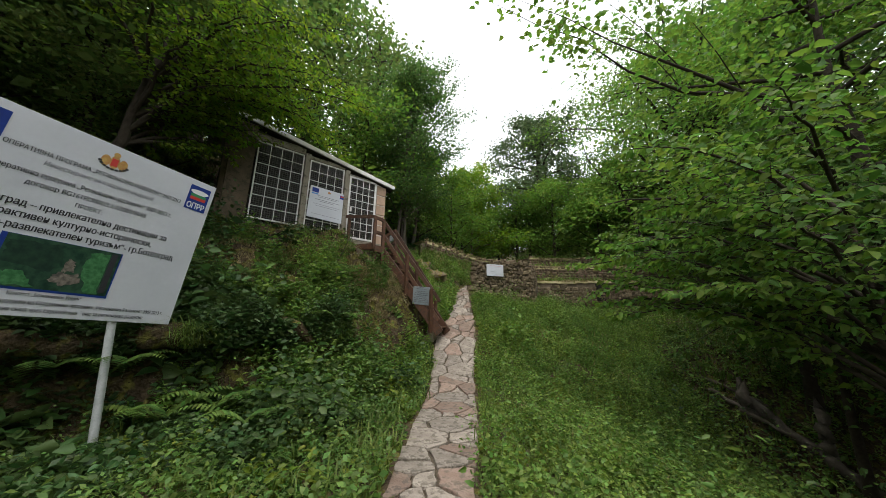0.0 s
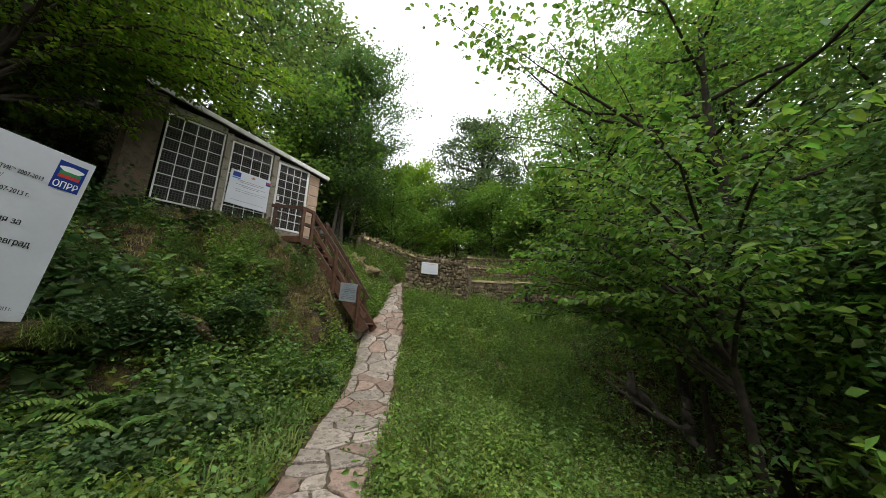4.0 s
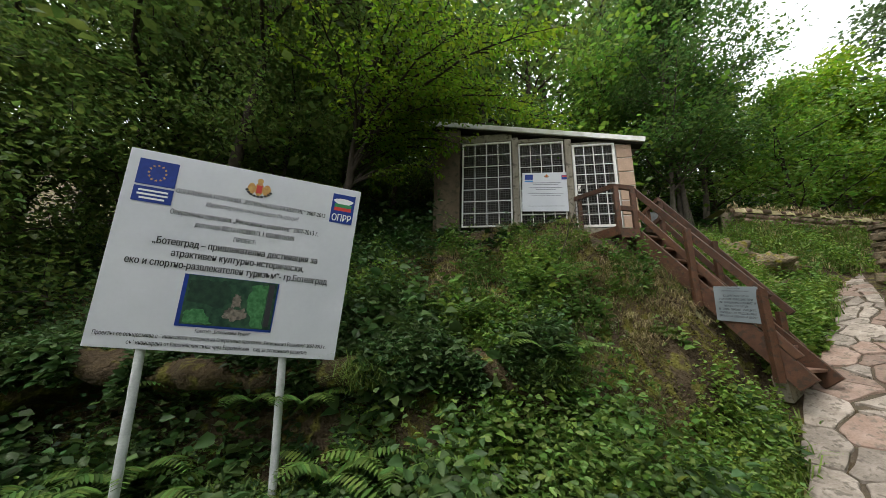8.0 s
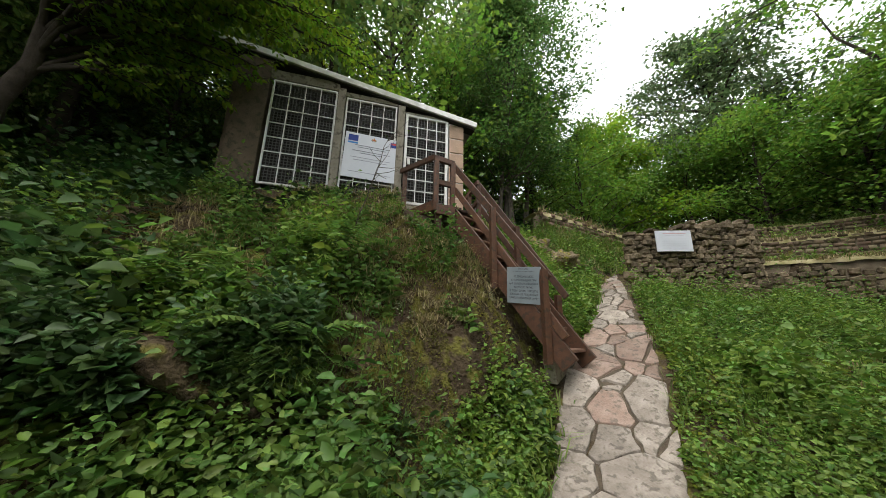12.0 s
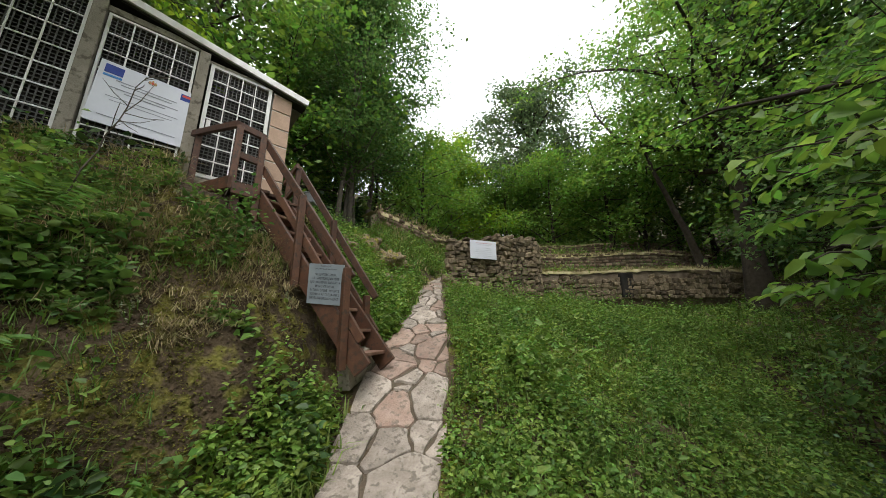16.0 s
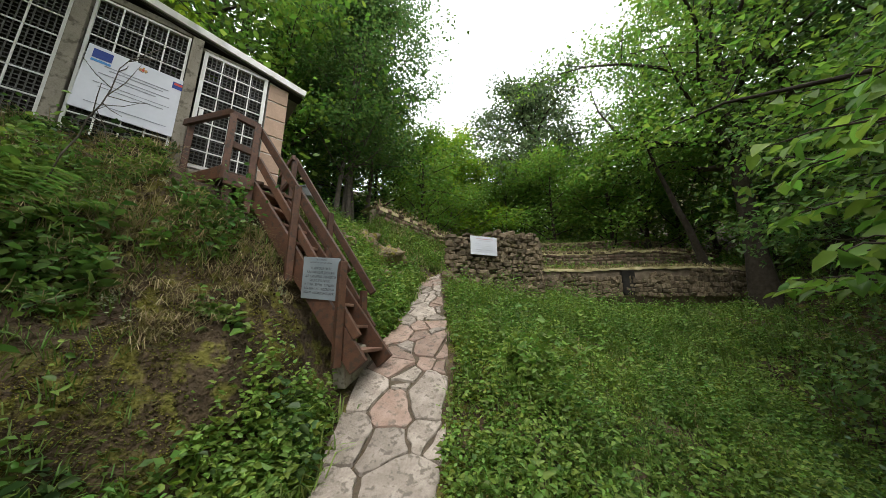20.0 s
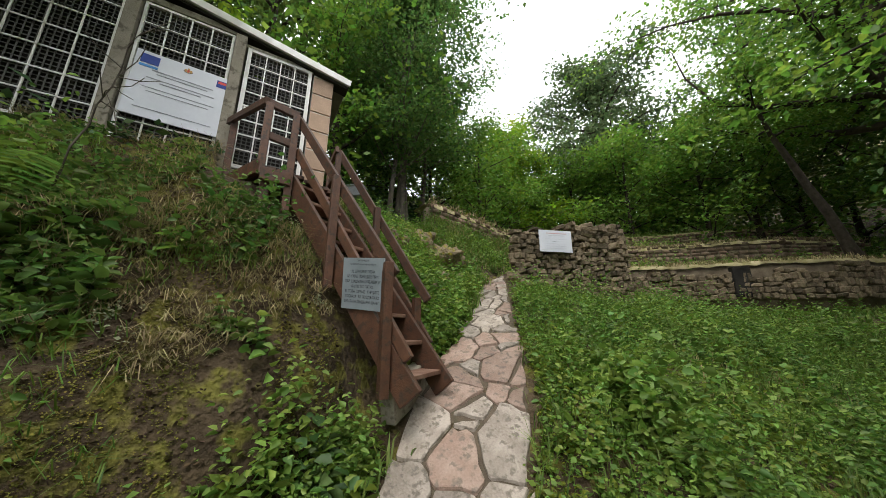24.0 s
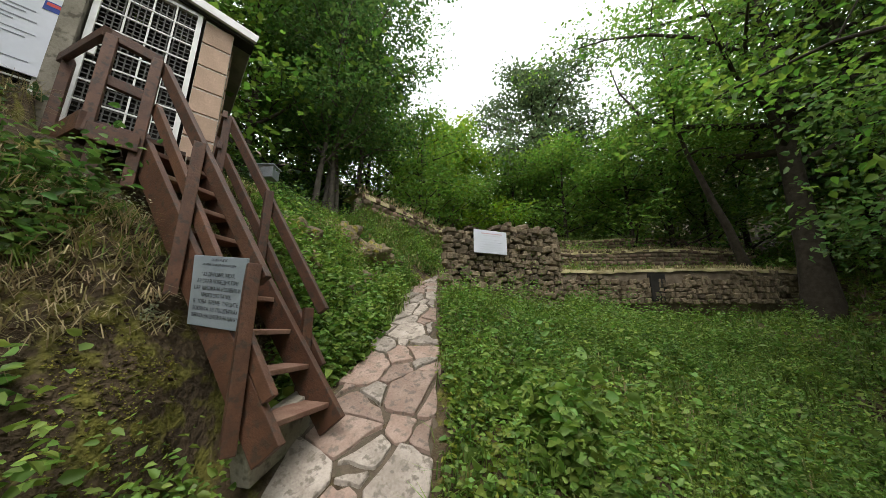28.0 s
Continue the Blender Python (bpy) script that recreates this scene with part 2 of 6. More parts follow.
# ---- mesh helpers ----


def box_bm(size, centre=(0, 0, 0), bevel=0.0, turn=None):
    bm = bmesh.new()
    bmesh.ops.create_cube(bm, size=1.0, matrix=Matrix.Translation(centre) @ (turn or Matrix()) @ Matrix.Diagonal((*size, 1)))
    if bevel:
        bmesh.ops.bevel(bm, geom=bm.edges[:], offset=bevel, segments=2, affect="EDGES", profile=0.6)
    return bm


def finish(name, bm, mat, smooth=False):
    me = bpy.data.meshes.new(name)
    bm.normal_update()
    bm.to_mesh(me)
    bm.free()
    me.materials.append(mat)
    if smooth:
        for p in me.polygons:
            p.use_smooth = True
    return new(name, me)


def part(name, bm, mat, parent, label="", smooth=False):
    ob = finish(name, bm, mat, smooth)
    ob.parent = parent
    if label:
        tagged(ob, label=label)
    return ob


def thing(name, label, category, m=None, group="", kind=""):
    ob = new(name)
    ob.empty_display_size = 0.2
    if m is not None:
        ob.matrix_world = m
    return tagged(ob, label, category, group, kind)


def mesh_np(name, verts, faces, mat, parent=None, smooth=False):
    """A mesh from arrays; faces all of one size."""
    me = bpy.data.meshes.new(name)
    verts = np.asarray(verts, np.float32)
    faces = np.asarray(faces, np.int32)
    k = faces.shape[1]
    me.vertices.add(len(verts))
    me.vertices.foreach_set("co", verts.ravel())
    me.loops.add(faces.size)
    me.loops.foreach_set("vertex_index", faces.ravel())
    me.polygons.add(len(faces))
    me.polygons.foreach_set("loop_start", np.arange(0, faces.size, k, dtype=np.int32))
    me.update(calc_edges=True)
    me.validate()
    me.materials.append(mat)
    if smooth:
        me.polygons.foreach_set("use_smooth", np.ones(len(faces), bool))
    ob = new(name, me)
    ob.parent = parent
    return ob


def beam_bm(a, b, w, h, bevel=0.006, up=(0, 0, 1)):
    """A squared timber from a to b."""
    a, b = Vector(a), Vector(b)
    z = (b - a).normalized()
    x = z.cross(Vector(up))
    x = x.normalized() if x.length > 1e-4 else Vector((1, 0, 0))
    y = z.cross(x)
    turn = Matrix((x, y, z)).transposed().to_4x4()
    return box_bm((w, h, (b - a).length), (a + b) / 2, bevel, turn)


def tube(points, radii, sides=7):
    """Vertices and quads of a tapering tube along points."""
    pts = np.array(points, float)
    vs, fs = [], []
    for i, p in enumerate(pts):
        d = pts[min(i + 1, len(pts) - 1)] - pts[max(i - 1, 0)]
        d = d / (np.linalg.norm(d) + 1e-9)
        a = np.cross(d, (0.31, 0.17, 0.93) if abs(d[2]) < 0.9 else (1, 0, 0))
        a /= np.linalg.norm(a) + 1e-9
        b = np.cross(d, a)
        for k in range(sides):
            t = 2 * math.pi * k / sides
            vs.append(p + radii[i] * (math.cos(t) * a + math.sin(t) * b))
    for i in range(len(pts) - 1):
        for k in range(sides):
            q = (k + 1) % sides
            fs.append((i * sides + k, i * sides + q, (i + 1) * sides + q, (i + 1) * sides + k))
    return vs, fs


def join_tubes(tubes):
    vs, fs = [], []
    for v, f in tubes:
        o = len(vs)
        vs += v
        fs += [tuple(i + o for i in q) for q in f]
    return np.array(vs), np.array(fs)


def leaves_np(centres, ahead, normal, length, width, fold=0.25, droop=0.15):
    """Leaf blades: six vertices and two quads each, folded along the midrib and drooping at the tip."""
    n = len(centres)
    ahead = ahead / (np.linalg.norm(ahead, axis=1, keepdims=True) + 1e-9)
    side = np.cross(ahead, normal)
    side /= np.linalg.norm(side, axis=1, keepdims=True) + 1e-9
    up = np.cross(side, ahead)
    L, W = length[:, None], width[:, None]
    base = centres
    tip = centres + ahead * L - up * L * droop
    l1 = centres + ahead * L * 0.28 + side * W * 0.5 + up * W * fold
    l2 = centres + ahead * L * 0.68 + side * W * 0.38 + up * (W * fold - L * droop * 0.4)
    r1 = centres + ahead * L * 0.28 - side * W * 0.5 + up * W * fold
    r2 = centres + ahead * L * 0.68 - side * W * 0.38 + up * (W * fold - L * droop * 0.4)
    v = np.stack([base, l1, l2, tip, r2, r1], 1).reshape(-1, 3)
    o = np.arange(n)[:, None] * 6
    f = np.concatenate([o + np.array([[0, 1, 2, 3]]), o + np.array([[0, 3, 4, 5]])], 1).reshape(-1, 4)
    return v, f


def small_leaves_np(centres, ahead, normal, length, width):
    """Leaf blades for trees far off: four vertices, folded along the midrib."""
    n = len(centres)
    ahead = unit(ahead)
    side = unit(np.cross(ahead, normal))
    up = np.cross(side, ahead)
    L, W = length[:, None], width[:, None]
    mid = centres + ahead * L * 0.45 + up * W * 0.15
    v = np.stack([centres, mid + side * W * 0.5, centres + ahead * L, mid - side * W * 0.5], 1).reshape(-1, 3)
    return v, (np.arange(n)[:, None] * 4 + np.array([[0, 1, 2, 3]])).reshape(-1, 4)


def unit(v):
    return v / (np.linalg.norm(v, axis=-1, keepdims=True) + 1e-9)


# ---- lie of the land ----
AHEAD, ASIDE = np.array([-0.727, 0.687]), np.array([0.687, 0.727])
RISE_S = [-60, -8, -2, 0, 2, 4, 5.6, 6.4, 7.04, 7.48, 7.92, 8.5, 9, 9.5, 10, 10.6, 12, 16, 24, 60]
RISE_Z = [-6, -0.6, -0.1, 0.05, 0.12, 0.2, 0.3, 0.42, 0.62, 0.84, 1.12, 1.42, 1.62, 1.88, 2.08, 2.38, 2.75, 4.0, 6.2, 16]
TOE = [(-3.2, -30), (-4.3, -4), (-4.75, -1), (-4.95, 1.2), (-5.15, 2.4), (-5.42, 3.3), (-5.72, 4.15), (-6.1, 4.72), (-6.75, 5.2), (-7.5, 5.95), (-8.6, 6.95), (-9.8, 8.6), (-13, 12.5), (-30, 32)]
UPPER = [(-9.75, 7.2), (-10.2, 8.7), (-10.6, 9.9), (-10.9, 11.2), (-10.6, 13.0)]
VIEW0 = np.array([-3.8, 4.15])
VIEW_A, VIEW_R = np.array([-0.74, 0.67]), np.array([0.67, 0.74])


def toe_distance(x, y):
    """Signed distance from the foot of the bank, positive uphill."""
    best = np.full(np.shape(x), 1e9)
    sign = np.ones(np.shape(x))
    for (ax, ay), (bx, by) in zip(TOE, TOE[1:]):
        dx, dy = bx - ax, by - ay
        u = np.clip(((x - ax) * dx + (y - ay) * dy) / (dx * dx + dy * dy), 0, 1)
        d = np.hypot(x - ax - u * dx, y - ay - u * dy)
        s = np.where(dx * (y - ay) - dy * (x - ax) > 0, 1.0, -1.0)
        near = d < best
        best, sign = np.where(near, d, best), np.where(near, s, sign)
    return best * sign


def land(x, y):
    """The ground's height."""
    x, y = np.asarray(x, float), np.asarray(y, float)
    s = x * AHEAD[0] + y * AHEAD[1]
    c = x * ASIDE[0] + y * ASIDE[1]
    z = np.interp(s, RISE_S, RISE_Z)
    right = np.maximum(c - 0.45, 0)
    z = z - np.interp(s, [-5, 0, 5, 8, 10, 12, 14, 16, 20], [0.16, 0.2, 0.26, 0.36, 0.36, 0.3, 0.3, 0.36, 0.4]) * np.minimum(right, 4.5)
    z = z - np.interp(s, [-8, 0, 6, 9], [1.6, 1.6, 1.3, 0.0]) * np.interp(right, [3.8, 4.8, 6.4], [0, 0.75, 1.0])
    z = z + 0.55 * np.clip(right - 9, 0, 40)
    d = toe_distance(x, y)
    low = np.interp(s, [0, 3, 8.2, 9.4, 13], [0.95, 1.0, 1.0, 0.75, 0.55])
    on_path = np.clip((np.interp(s, [0, 6, 7, 8, 9, 10, 12, 14], [-0.68, -0.7, -0.84, -1.0, -0.68, -0.4, -0.35, -0.4]) - c) / 0.18, 0, 1)
    z = z + on_path * low * np.interp(d, [-0.25, 0, 0.15, 0.4, 0.7, 1.0, 1.5, 2.1, 2.9, 4.0, 8, 30], [0, 0.12, 0.55, 1.05, 1.4, 1.75, 2.2, 2.65, 3.15, 3.5, 6.6, 25])
    # the grassy slope below the upper wall
    k = np.full(np.shape(x), 1e9)
    for (ax, ay), (bx, by) in zip(UPPER, UPPER[1:]):
        dx, dy = bx - ax, by - ay
        t = np.clip(((x - ax) * dx + (y - ay) * dy) / (dx * dx + dy * dy), 0, 1)
        k = np.minimum(k, np.hypot(x - ax - t * dx, y - ay - t * dy))
    z = np.where(k < 2.2, np.maximum(z, 4.3 - 1.3 * k), z)
    # a level shelf under the shed
    shelf = np.clip(np.minimum(np.minimum((-7.75 - x) / 0.5, (x + 11.6) / 0.8), np.minimum((y + 0.3) / 0.7, (5.1 - y) / 0.6)), 0, 1)
    z = z * (1 - shelf) + 3.74 * shelf
    # hollow under the stairs
    u = (x + 5.95) * -0.856 + (y - 4.69) * -0.516
    v = (x + 5.95) * -0.516 + (y - 4.69) * 0.856
    under = (u > -0.3) & (u < 1.75) & (v > -0.02) & (v < 0.7)
    z = np.where(under, np.minimum(z, np.maximum(1.12 + u * 1.2, 1.12)), z)
    beside = (u > -0.25) & (u < 1.75) & (v > -0.35) & (v <= -0.02)
    z = np.where(beside, np.minimum(z, np.maximum(1.3 + u * 1.2, 1.2)), z)
    landing = (x < -6.95) & (x > -8.2) & (y > 3.15) & (y < 4.6)
    z = np.where(landing, np.minimum(z, 3.3), z)
    # terraces
    dep = (x - VIEW0[0]) * VIEW_A[0] + (y - VIEW0[1]) * VIEW_A[1]
    lat = (x - VIEW0[0]) * VIEW_R[0] + (y - VIEW0[1]) * VIEW_R[1]
    wide = np.clip((lat - 2.6) / 0.4, 0, 1) * np.clip((11.5 - lat) / 0.6, 0, 1)
    step = np.interp(dep, [9.15, 9.16, 11.15, 11.16, 13.15, 13.16, 30], [0, 3.42, 3.5, 4.42, 4.55, 5.35, 7.5])
    z = np.where((wide > 0) & (dep > 3), np.maximum(z, np.where(dep > 9.15, step, np.interp(dep, [3, 6.5], [-9, 0])) * np.where(dep > 9.15, wide, 1)), z)
    far = np.hypot(x + 4, y - 5)
    return z + np.where(far > 40, (far - 40) * -0.02, 0)


def bumps(x, y):
    return np.array([0.05 * noise.noise((a * 1.7, b * 1.7, 0)) + 0.026 * noise.noise((a * 5, b * 5, 4)) for a, b in zip(np.ravel(x), np.ravel(y))]).reshape(np.shape(x))


def surface(x, y):
    """The ground with its hummocks, roughest on the face of the bank and level under the path."""
    x, y = np.asarray(x, float), np.asarray(y, float)
    d = toe_distance(x, y)
    face = np.clip(d / 0.3, 0, 1) * np.clip((2.6 - d) / 0.5, 0, 1) * np.clip((5.2 - y) / 0.5, 0, 1) * np.clip((y + 3) / 0.5, 0, 1)
    flat_path = np.abs(x * ASIDE[0] + y * ASIDE[1] + 0.2) < 0.85
    return land(x, y) + np.where(flat_path, 0.0, 1.0 + 3.4 * face) * bumps(x, y)


def axis_steps(lo, hi, fine, end):
    core = list(np.arange(lo, hi + fine / 2, fine))
    out, step = [], fine
    p = hi
    while p < end:
        step *= 1.35
        p += step
        out.append(p)
    back, step, p = [], fine, lo
    while p > -end:
        step *= 1.35
        p -= step
        back.append(p)
    return np.array(back[::-1] + core + out)


gx, gy = axis_steps(-13, 4, 0.11, 900), axis_steps(-4, 18, 0.11, 900)
XX, YY = np.meshgrid(gx, gy, indexing="ij")
ZZ = surface(XX, YY)

ni, nj = XX.shape
gv = np.stack([XX, YY, ZZ], -1).reshape(-1, 3)
ii, jj = np.meshgrid(np.arange(ni - 1), np.arange(nj - 1), indexing="ij")
q0 = (ii * nj + jj).ravel()
ground = mesh_np("ground", gv, np.stack([q0, q0 + nj, q0 + nj + 1, q0 + 1], 1), SOIL, smooth=True)
tagged(ground, "brown earth hillside with moss and leaf litter", "ground", kind="structure")

# ---- overhanging ledge of the bank ----
LEDGE = [(-4.1, -3.4), (-4.55, -1.8), (-4.95, -0.2), (-5.15, 1.0), (-5.3, 1.8), (-5.45, 2.5)]


def ledge_line(n=120):
    t = np.linspace(0, len(LEDGE) - 1, n)
    k = np.arange(len(LEDGE))
    x, y = np.interp(t, k, [p[0] for p in LEDGE]), np.interp(t, k, [p[1] for p in LEDGE])
    dx, dy = np.gradient(x), np.gradient(y)
    ln = np.hypot(dx, dy)
    return x, y, -dy / ln, dx / ln


def earth_ledge():
    """A lip of earth and roots that hangs out over a hollow along the bank."""
    vs, rows = [], 0
    for x, y, ux, uy in zip(*ledge_line()):
        end = min(1.0, (y + 3.4) / 0.8, (2.5 - y) / 0.9)
        out = (0.06 + 0.26 * noise.noise((x * 1.6, y * 1.6, 9)) + 0.1 * noise.noise((x * 5, y * 5, 2))) * max(end, 0.0)
        lift = 0.2 * noise.noise((x * 1.4, y * 1.4, 5)) - 0.5 * (1 - max(end, 0.0))
        for d, h in ((1.15, 1.72), (0.8, 1.66), (0.5, 1.6), (0.22, 1.52), (0.02 - out, 1.42), (-0.06 - out, 1.31), (0.0 - out, 1.2), (0.2, 1.12), (0.42, 1.0), (0.6, 0.8)):
            k = 0.05 * noise.noise((x * 4 + d * 3, y * 4, h * 5))
            vs.append((x + ux * (d + k), y + uy * (d + k), h + lift + 0.1 * noise.noise((x * 3, y * 3, d * 4))))
        rows += 1
    fs = [(i * 10 + k, i * 10 + k + 1, i * 10 + 11 + k, i * 10 + 10 + k) for i in range(rows - 1) for k in range(9)]
    ob = mesh_np("earth_ledge", vs, fs, SOIL, smooth=True)
    return tagged(ob, "overhanging lip of brown earth along the bank", "bank", kind="structure")


earth_ledge()

# ---- flagged path ----
LEFT_EDGE = ([0, 2.8, 4.5, 5.5, 6.9, 7.5, 7.9, 8.35, 8.8, 9.4, 10.1, 11.6, 13], [-0.43, -0.46, -0.52, -0.49, -0.54, -0.58, -0.64, -0.6, -0.38, -0.26, -0.28, -0.3, -0.37])
RIGHT_EDGE = ([0, 2.8, 4.5, 5.6, 6.9, 7.5, 8.0, 8.4, 8.8, 9.3, 10.1, 11.6, 13], [0.25, 0.28, 0.32, 0.34, 0.29, 0.33, 0.42, 0.42, 0.33, 0.32, 0.26, 0.16, 0.1])



def clip_poly(poly, nx, ny, k):
    """The part of a polygon where nx*x + ny*y <= k."""
    out = []
    for (ax, ay), (bx, by) in zip(poly, poly[1:] + poly[:1]):
        da, db = nx * ax + ny * ay - k, nx * bx + ny * by - k
        if da <= 0:
            out.append((ax, ay))
        if da * db < 0:
            u = da / (da - db)
            out.append((ax + u * (bx - ax), ay + u * (by - ay)))
    return out


def path_bed(parent):
    """The trodden earth in which the stones lie."""
    rng = np.random.default_rng(2)
    ss = np.arange(-0.3, 12.9, 0.08)
    vs = []
    for s in ss:
        lo = np.interp(s, *LEFT_EDGE) - 0.09 + rng.normal(0, 0.02)
        hi = np.interp(s, *RIGHT_EDGE) + 0.09 + rng.normal(0, 0.02)
        for t in np.linspace(0, 1, 9):
            c = lo + (hi - lo) * t
            x, y = s * AHEAD[0] + c * ASIDE[0], s * AHEAD[1] + c * ASIDE[1]
            edge = -0.05 if t in (0, 1) else 0.0
            vs.append((x, y, path_height(x, y) + 0.004 + edge + rng.normal(0, 0.003)))
    fs = [(i * 9 + k, i * 9 + k + 1, i * 9 + 10 + k, i * 9 + 9 + k) for i in range(len(ss) - 1) for k in range(8)]
    ob = mesh_np("bed", vs, fs, BED, parent, True)
    return tagged(ob, "trodden brown earth between the stones")


def path_height(x, y):
    """The path's own slope, free of the bank beside it."""
    s, c = x * AHEAD[0] + y * AHEAD[1], x * ASIDE[0] + y * ASIDE[1]
    return float(np.interp(s, RISE_S, RISE_Z) - 0.3 * max(c - 0.45, 0))


def paving_cells(rng):
    """Cells of crazy paving along the path: large and small stones laid at random, each bounded by its neighbours."""
    seeds = []
    s_end = 12.6
    for size, tries in ((0.46, 500), (0.36, 900), (0.27, 1600), (0.17, 2600)):
        for _ in range(tries):
            s = rng.uniform(-0.3, s_end)
            k = size * (0.72 if s > 8.9 else 1.0)
            c = rng.uniform(float(np.interp(s, *LEFT_EDGE)) - 0.02, float(np.interp(s, *RIGHT_EDGE)) + 0.02)
            if all((abs(s - q[0]) / 0.92) ** 2 + (c - q[1]) ** 2 > (0.5 * (k + q[2])) ** 2 for q in seeds):
                seeds.append((s, c, k))
    cells = []
    for s, c, k in seeds:
        r = 0.62
        lo = [(t, float(np.interp(t, *LEFT_EDGE)) + rng.uniform(-0.035, 0.035)) for t in (s - r, s + r)]
        hi = [(t, float(np.interp(t, *RIGHT_EDGE)) + rng.uniform(-0.035, 0.035)) for t in (s + r, s - r)]
        cell = lo + hi
        for s2, c2, k2 in seeds:
            ds, dc = s2 - s, c2 - c
            d = math.hypot(ds, dc)
            if d < 1e-6 or d > 1.1:
                continue
            share = 0.5 + 0.25 * (k * k - k2 * k2) / (d * d)
            cell = clip_poly(cell, ds / d, dc / d, (ds * s + dc * c) / d + d * min(max(share, 0.25), 0.75))
            if len(cell) < 3:
                break
        if len(cell) < 3:
            continue
        if k > 0.2 and rng.random() < 0.4:
            a = rng.uniform(0, math.pi)
            nx, ny = math.cos(a), math.sin(a)
            at = nx * (s + rng.uniform(-0.06, 0.06)) + ny * (c + rng.uniform(-0.06, 0.06))
            cells += [q for q in (clip_poly(cell, nx, ny, at), clip_poly(cell, -nx, -ny, -at)) if len(q) >= 3]
        else:
            cells.append(cell)
    return cells


def flagstones(parent):
    """Broken slabs of uneven size, fitted like crazy paving."""
    rng = random.Random(19)
    slabs = paving_cells(rng)
    made = []
    for slab in slabs:
        cx, cy = sum(p[0] for p in slab) / len(slab), sum(p[1] for p in slab) / len(slab)
        poly = list(slab)
        for (ax, ay), (bx, by) in zip(slab, slab[1:] + slab[:1]):
            ln = math.hypot(bx - ax, by - ay)
            if ln < 1e-4:
                continue
            nx, ny = (by - ay) / ln, -(bx - ax) / ln
            if nx * (cx - ax) + ny * (cy - ay) > 0:
                nx, ny = -nx, -ny
            poly = clip_poly(poly, nx, ny, nx * ax + ny * ay - rng.uniform(0.006, 0.019))
            if len(poly) < 3:
                break
        if len(poly) < 3:
            continue
        area = abs(sum(p[0] * q[1] - q[0] * p[1] for p, q in zip(poly, poly[1:] + poly[:1]))) / 2
        if area < 0.003:
            continue
        # merge corners that lie close together
        pts = []
        for p in poly:
            if not pts or (Vector(p) - pts[-1]).length > 0.06:
                pts.append(Vector(p))
        if len(pts) > 3 and (pts[0] - pts[-1]).length < 0.06:
            pts.pop()
        if len(pts) < 3:
            continue
        rough = []
        m = len(pts)
        for k in range(m):
            p0, p, p1 = pts[k - 1], pts[k], pts[(k + 1) % m]
            e0, e1 = p0 - p, p1 - p
            r = min(0.011, 0.15 * min(e0.length, e1.length)) * rng.uniform(0.4, 1.3)
            rough += [p + e0.normalized() * r, p + e1.normalized() * r]
            if e1.length > 0.14:
                nrm = Vector((-e1.y, e1.x)).normalized()
                for u in (0.35, 0.68):
                    rough.append(p + e1 * u + nrm * rng.uniform(-0.016, 0.018))
        cx = sum(p.x for p in rough) / len(rough)
        cy = sum(p.y for p in rough) / len(rough)
        ox, oy = cx * AHEAD[0] + cy * ASIDE[0], cx * AHEAD[1] + cy * ASIDE[1]
        oz = path_height(ox, oy)
        ta, tb = rng.uniform(-0.015, 0.015), rng.uniform(-0.015, 0.015)
        top, low, inner = [], [], []
        bm = bmesh.new()
        lift = rng.uniform(0.026, 0.038)
        for p in rough:
            x, y = p.x * AHEAD[0] + p.y * ASIDE[0], p.x * AHEAD[1] + p.y * ASIDE[1]
            zt = path_height(x, y) - oz + lift + ta * (x - ox) + tb * (y - oy)
            dd = math.hypot(x - ox, y - oy)
            k = max(0.5, 1 - 0.007 / max(dd, 0.01))
            low.append(bm.verts.new((x - ox, y - oy, zt - 0.07)))
            top.append(bm.verts.new((x - ox, y - oy, zt - 0.006)))
            inner.append(bm.verts.new(((x - ox) * k, (y - oy) * k, zt + rng.uniform(-0.0015, 0.0015))))
        m = len(rough)
        for k in range(m):
            q = (k + 1) % m
            bm.faces.new((low[k], low[q], top[q], top[k]))
            bm.faces.new((top[k], top[q], inner[q], inner[k]))
        hub = bm.verts.new((0, 0, lift + rng.uniform(-0.003, 0.003)))
        for k in range(m):
            bm.faces.new((inner[k], inner[(k + 1) % m], hub))
        bmesh.ops.recalc_face_normals(bm, faces=bm.faces[:])
        ob = part("flagstone", bm, FLAG_PINK if rng.random() < 0.35 else FLAG, parent)
        ob.location = (ox, oy, oz)
        made.append(ob)
    return made


